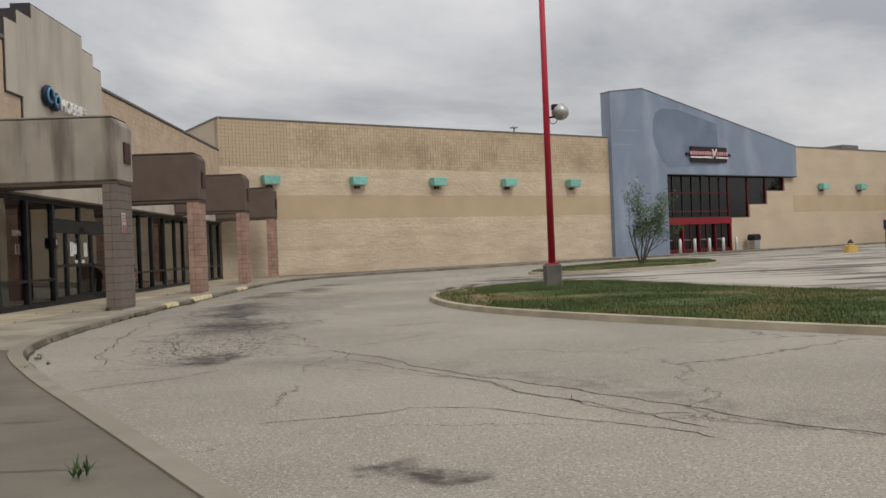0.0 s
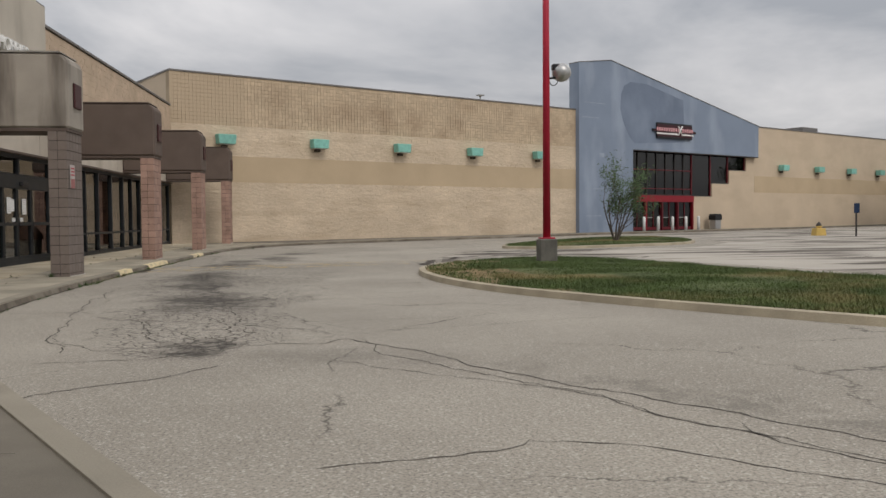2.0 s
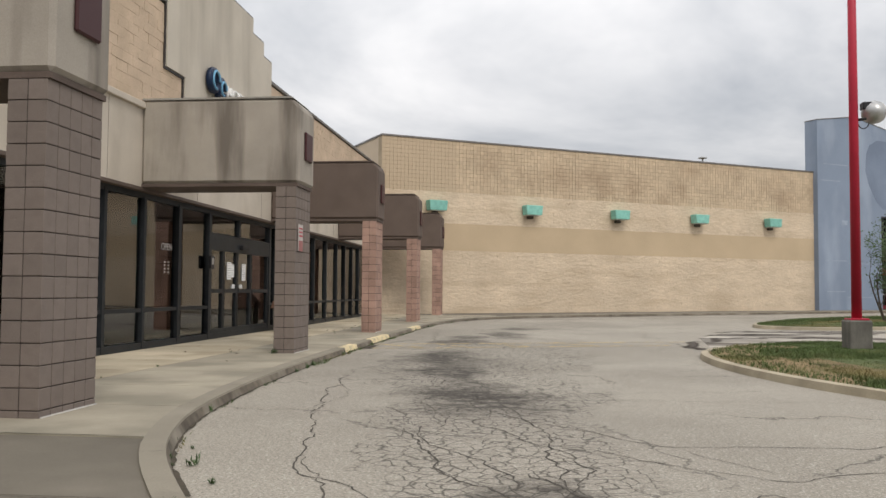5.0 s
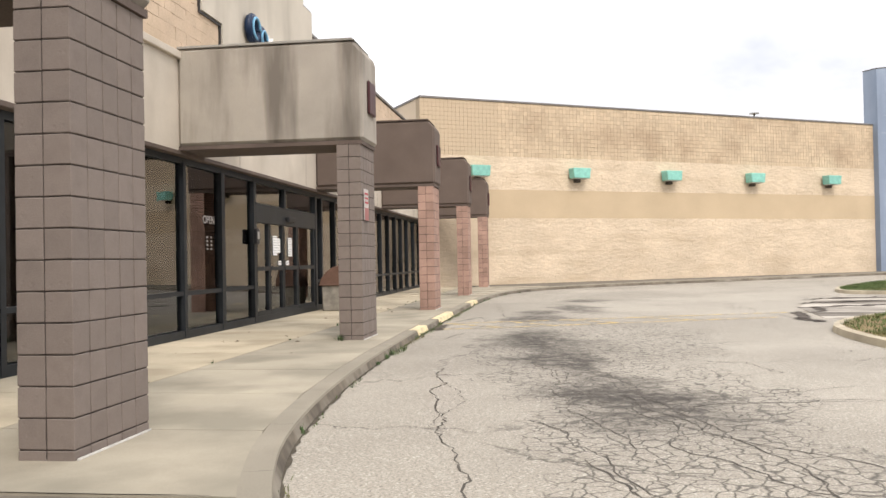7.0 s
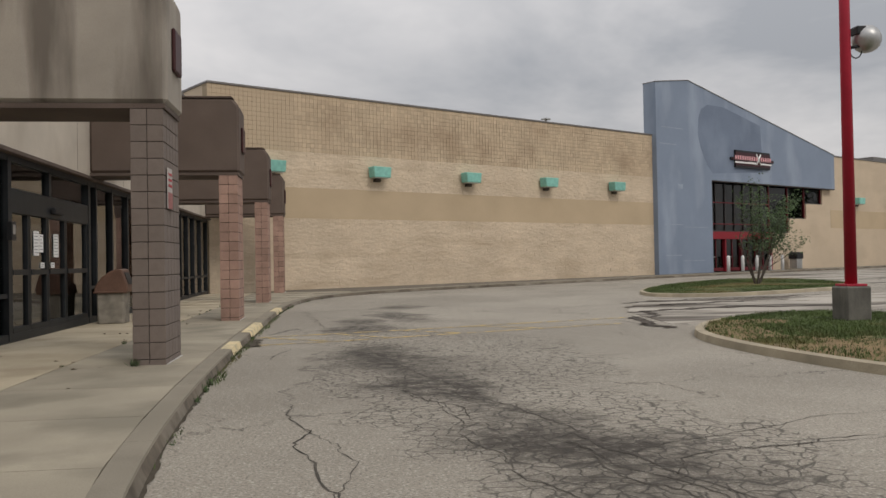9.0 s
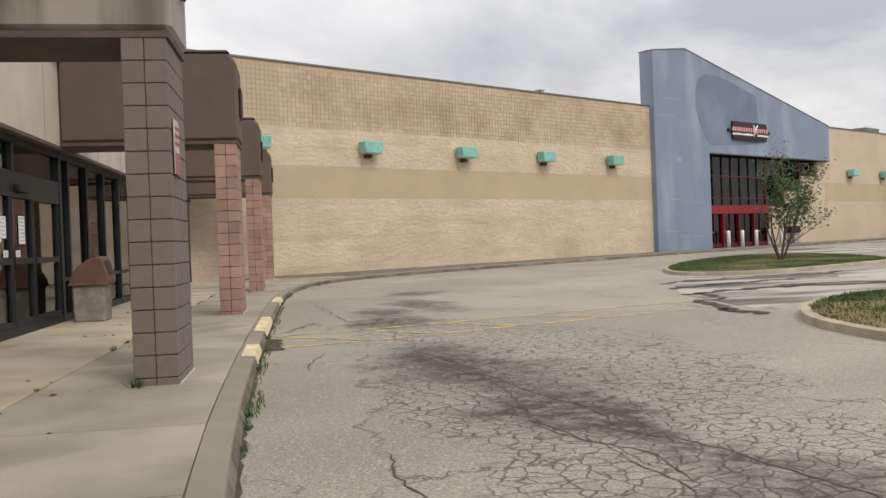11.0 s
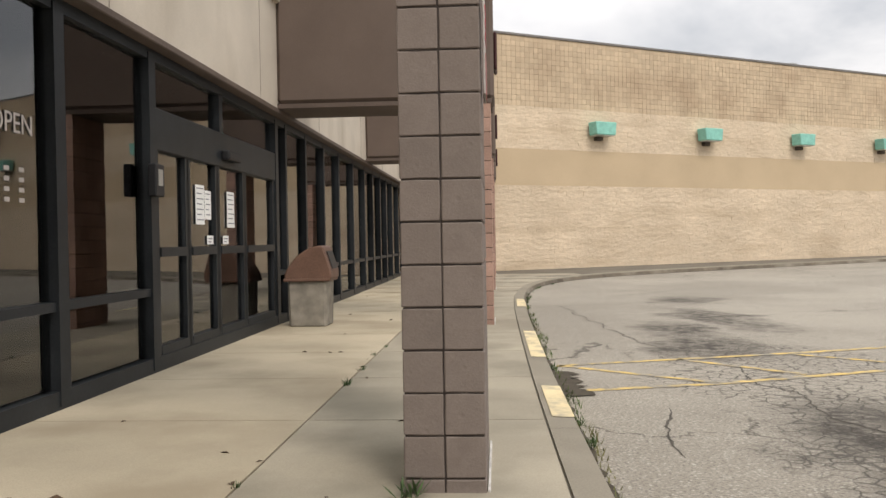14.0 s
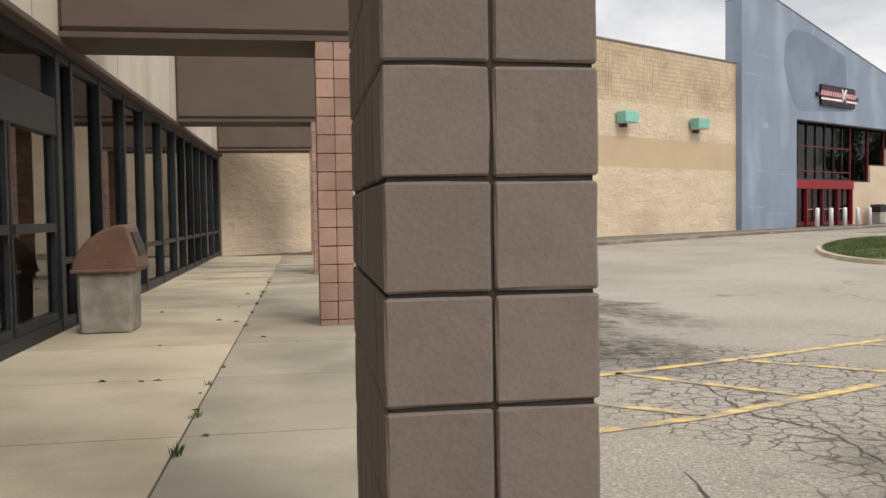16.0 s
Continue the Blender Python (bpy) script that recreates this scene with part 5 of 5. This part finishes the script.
# ---- weeds along the kerb and joints ----
def weed(x, y, z, size, seed):
    rnd = random.Random(seed)
    w = thing("weed", "small green weed growing from a joint", "weed", "weeds", pose(x, y, z))
    verts, faces = [], []
    for _ in range(26):
        a, ln_, tilt = rnd.uniform(0, 6.283), size * rnd.uniform(0.4, 1.0), rnd.uniform(0.2, 1.1)
        wd = size * 0.05
        d = Vector((math.cos(a) * math.sin(tilt), math.sin(a) * math.sin(tilt), math.cos(tilt)))
        s = Vector((-math.sin(a), math.cos(a), 0)) * wd
        b = Vector((rnd.uniform(-0.3, 0.3) * size, rnd.uniform(-0.3, 0.3) * size, 0))
        k = len(verts)
        verts += [tuple(b), tuple(b + d * ln_ * 0.6 + s), tuple(b + d * ln_), tuple(b + d * ln_ * 0.6 - s)]
        faces.append((k, k + 1, k + 2, k + 3))
    me = bpy.data.meshes.new("leaves")
    me.from_pydata(verts, [], faces)
    me.materials.append(M_LEAF)
    ob = new("leaves", me)
    ob.parent = w


rnd = random.Random(77)
weed(-7.40, 21.14, KERB - 0.01, 0.16, 1)
weed(-8.25, 24.2, KERB - 0.01, 0.10, 2)
for k in range(34):
    p = edge[int(rnd.uniform(0.16, 0.62) * len(edge))]
    weed(p[0] + 0.03, p[1] + rnd.uniform(-0.4, 0.4), 0.0, rnd.uniform(0.04, 0.12), 100 + k)
for k in range(26):
    weed(-8.27 + rnd.uniform(-0.02, 0.02), rnd.uniform(16, 44), KERB - 0.01, rnd.uniform(0.03, 0.08), 200 + k)
weed(-2.0, 5.15, 0.03, 0.16, 300)

# ---- grass growing out of the gutter along the kerb ----
rnd = random.Random(91)
verts, faces = [], []
for p in densify([q for q in edge if 11 < q[1] < 40], 0.05):
    thick = noise.noise(Vector((p[1] * 0.9, 4.0, 0.0))) + (0.35 if 20 < p[1] < 32 else 0.0)
    if thick < 0.05:
        continue
    for _ in range(int(1 + 6 * thick)):
        a, ln_, w = rnd.uniform(0, 6.283), rnd.uniform(0.02, 0.075) * (0.5 + thick), rnd.uniform(0.003, 0.007)
        bx, by = p[0] + rnd.uniform(0.0, 0.05 + 0.12 * thick), p[1] + rnd.uniform(-0.04, 0.04)
        tx, ty = bx + math.cos(a) * ln_ * 0.7, by + math.sin(a) * ln_ * 0.7
        k = len(verts)
        verts += [(bx - w * math.sin(a), by + w * math.cos(a), gz(by)), (bx + w * math.sin(a), by - w * math.cos(a), gz(by)), (tx, ty, gz(by) + ln_)]
        faces.append((k, k + 1, k + 2))
me = bpy.data.meshes.new("gutter_grass")
me.from_pydata(verts, [], faces)
me.materials.append(M_GRASS)
tagged(new("gutter_grass", me), "thin green and dry grass growing along the kerb", "grass", kind="stuff")
part("broken_kerb_dirt", ribbon([(-6.42, 24.25), (-6.40, 24.9), (-6.42, 25.55)], 0.3, 0.05, 640, 0.011, 0.05), M_JOINT, ground, "dark dirt where the kerb has broken away")

# ---- joints of the near apron ----
for y, x1 in ((12.35, -5.8), (10.6, -4.95), (8.85, -3.9), (7.1, -2.85), (5.4, -1.85)):
    part("joint", ribbon([(-10.1, y), (x1 - 0.05, y + 0.02)], 0.016, 0.006, int(y * 10), kerb_height(y) + 0.004, 0.3), M_JOINT, walk_bed)
part("joint", ribbon([(-8.2, 4.0), (-8.25, 14.1)], 0.02, 0.008, 901, KERB - 0.004, 0.25), M_JOINT, walk_bed)
for k in range(12):
    i = 18 + k * 4
    if i < len(kerb_top) - 1:
        p, q = kerb_top[i], kerb_in[i]
        part("joint", ribbon([p, q], 0.012, 0.0, 950 + k, kerb_height(p[1]) + 0.009, 0.1), M_JOINT, kerb)

# ---- leaf litter on the walkway ----
rnd = random.Random(55)
for k in range(46):
    y = rnd.uniform(19, 45)
    if k % 2:
        x, y = rnd.uniform(-9.9, -7.6), 14.1 + 1.75 * round((y - 14.1) / 1.75) + rnd.uniform(-0.05, 0.05)
    else:
        x = rnd.choice((rnd.uniform(-9.9, -7.7), -8.27 + rnd.uniform(-0.06, 0.06)))
    lf = thing("dead_leaf", "small dry brown leaf on the walkway", "leaf", "dead leaves", pose(x, y, KERB + 0.002, 0, 0, rnd.uniform(0, 360)))
    bm = bmesh.new()
    sz = rnd.uniform(0.02, 0.05)
    vs = [bm.verts.new(c) for c in ((-sz, 0, 0), (0, -sz * 0.45, sz * 0.25), (sz, 0, sz * 0.1), (0, sz * 0.4, sz * 0.4))]
    bm.faces.new((vs[0], vs[1], vs[2])), bm.faces.new((vs[0], vs[2], vs[3]))
    part("blade", bm, M_LITTER, lf)

# ---- white display boxes behind the glass ----
for y0, y1, z1, x0 in ((21.5, 22.5, 0.85, -11.3), (22.75, 23.15, 0.85, -11.3), (23.7, 24.3, 0.62, -11.4)):
    db = thing("display_box", "plain white box standing inside the shop window", "box", "display boxes", pose(x0, y0, 0.15))
    part("box_body", box(0, 0.5, 0, y1 - y0, 0, z1 - 0.15, 0.01), M_WHITE, db)

# ---- white bottle shaped displays and a poster behind the glass ----
for y in (18.1, 22.1):
    vase = thing("display_bottle", "tall white bottle shaped display inside the shop window", "display", "bottle displays", pose(-10.9, y, 0.15))
    part("bottle_body", lathe([(0.13, 0.0), (0.16, 0.04), (0.16, 0.42), (0.12, 0.56), (0.055, 0.66), (0.05, 0.84), (0.075, 0.88), (0.075, 0.98), (0.05, 1.02)], 16), M_WHITE, vase)
poster = thing("poster", "pale grey poster sheet hanging behind the glass", "poster")
part("sheet", box(-10.905, -10.9, 24.82, 25.32, 1.48, 1.93), M_FADED, poster)
part("hanging_rod", box(-10.91, -10.89, 24.8, 25.34, 1.93, 1.95), M_BLACK, poster)
for y in (24.9, 25.22):
    part("cord", box(-10.905, -10.9, y, y + 0.01, 1.95, 3.32), M_BLACK, poster)

# ---- walkway slabs ----
def edge_x(y):
    for a, b in zip(edge, edge[1:]):
        if a[1] <= y <= b[1]:
            return a[0] + (b[0] - a[0]) * (y - a[1]) / (b[1] - a[1])
    return -6.4
for k in range(-1, 18):
    ya, yb = 14.1 + 1.75 * k + 0.006, 14.1 + 1.75 * (k + 1) - 0.006
    g = gz(ya)
    for warm in (True, False):
        if warm:
            pts = [(XG - 0.02, ya), (-8.277, ya), (-8.277, yb), (XG - 0.02, yb)]
        else:
            pts = [(-8.263, ya), (edge_x(ya) - 0.235, ya), (edge_x(yb) - 0.235, yb), (-8.263, yb)]
        slab = prism(pts, KERB - 0.05 + g, KERB + 0.004 + g, "z")
        part("slab", slab, M_WALKWAY_WARM if warm else M_WALKWAY_PALE, walk_bed)
part("joint_dirt", box(-8.285, -8.255, 14.1, 45.6, KERB - 0.02, KERB - 0.008), M_JOINT, walk_bed)
for k in range(18):
    y = 14.1 + 1.75 * k
    part("joint_dirt", box(-10.2, -6.9, y - 0.01, y + 0.01, KERB - 0.02, KERB - 0.0085), M_JOINT, walk_bed)

# ---- blocks of the pillars and the nearest square blocks of the wall, last ----
BW, BD = (PX1 - PX0) / 2, PDEEP / 5
for mat in (M_TAUPE, M_SALMON):
    meshes = [bevelled_block("block", BW - 0.008, BD - 0.008, BH - 0.009, mat, 500 + k) for k in range(6)]
    cut_meshes = [bevelled_block("block", BW - 0.008, BD - 0.008, BASE - KERB - 0.002, mat, 520 + k) for k in range(3)]
    rnd = random.Random(9)
    for pil, y, pm, g in pending:
        if pm is not mat:
            continue
        for r in range(-1, ROWS_N):
            for i in range(2):
                for j in range(5):
                    b = new("block", rnd.choice(meshes if r >= 0 else cut_meshes))
                    b.parent = pil
                    b.location = (PX0 + (i + 0.5) * BW, y + (j + 0.5) * BD, BASE + (r + 0.5) * BH if r >= 0 else (BASE + KERB + g) / 2 - 0.005)
tile_meshes = []
for k in range(4):
    verts, faces = block_field(0, 0.2, 0, 0.2, 0.2, 0.2, 0.009, 0.0, 0.0, 0.006, 70 + k)
    me = bpy.data.meshes.new("square_block")
    me.from_pydata(verts, [], faces)
    me.materials.append(M_TILE)
    tile_meshes.append(me)
rnd = random.Random(13)
for r in range(13):
    for c in range(20):
        b = new("square_block", rnd.choice(tile_meshes))
        b.parent, b.location = wall_north, (S0 + 0.2 * c, 0, 6.26 + 0.2 * r)
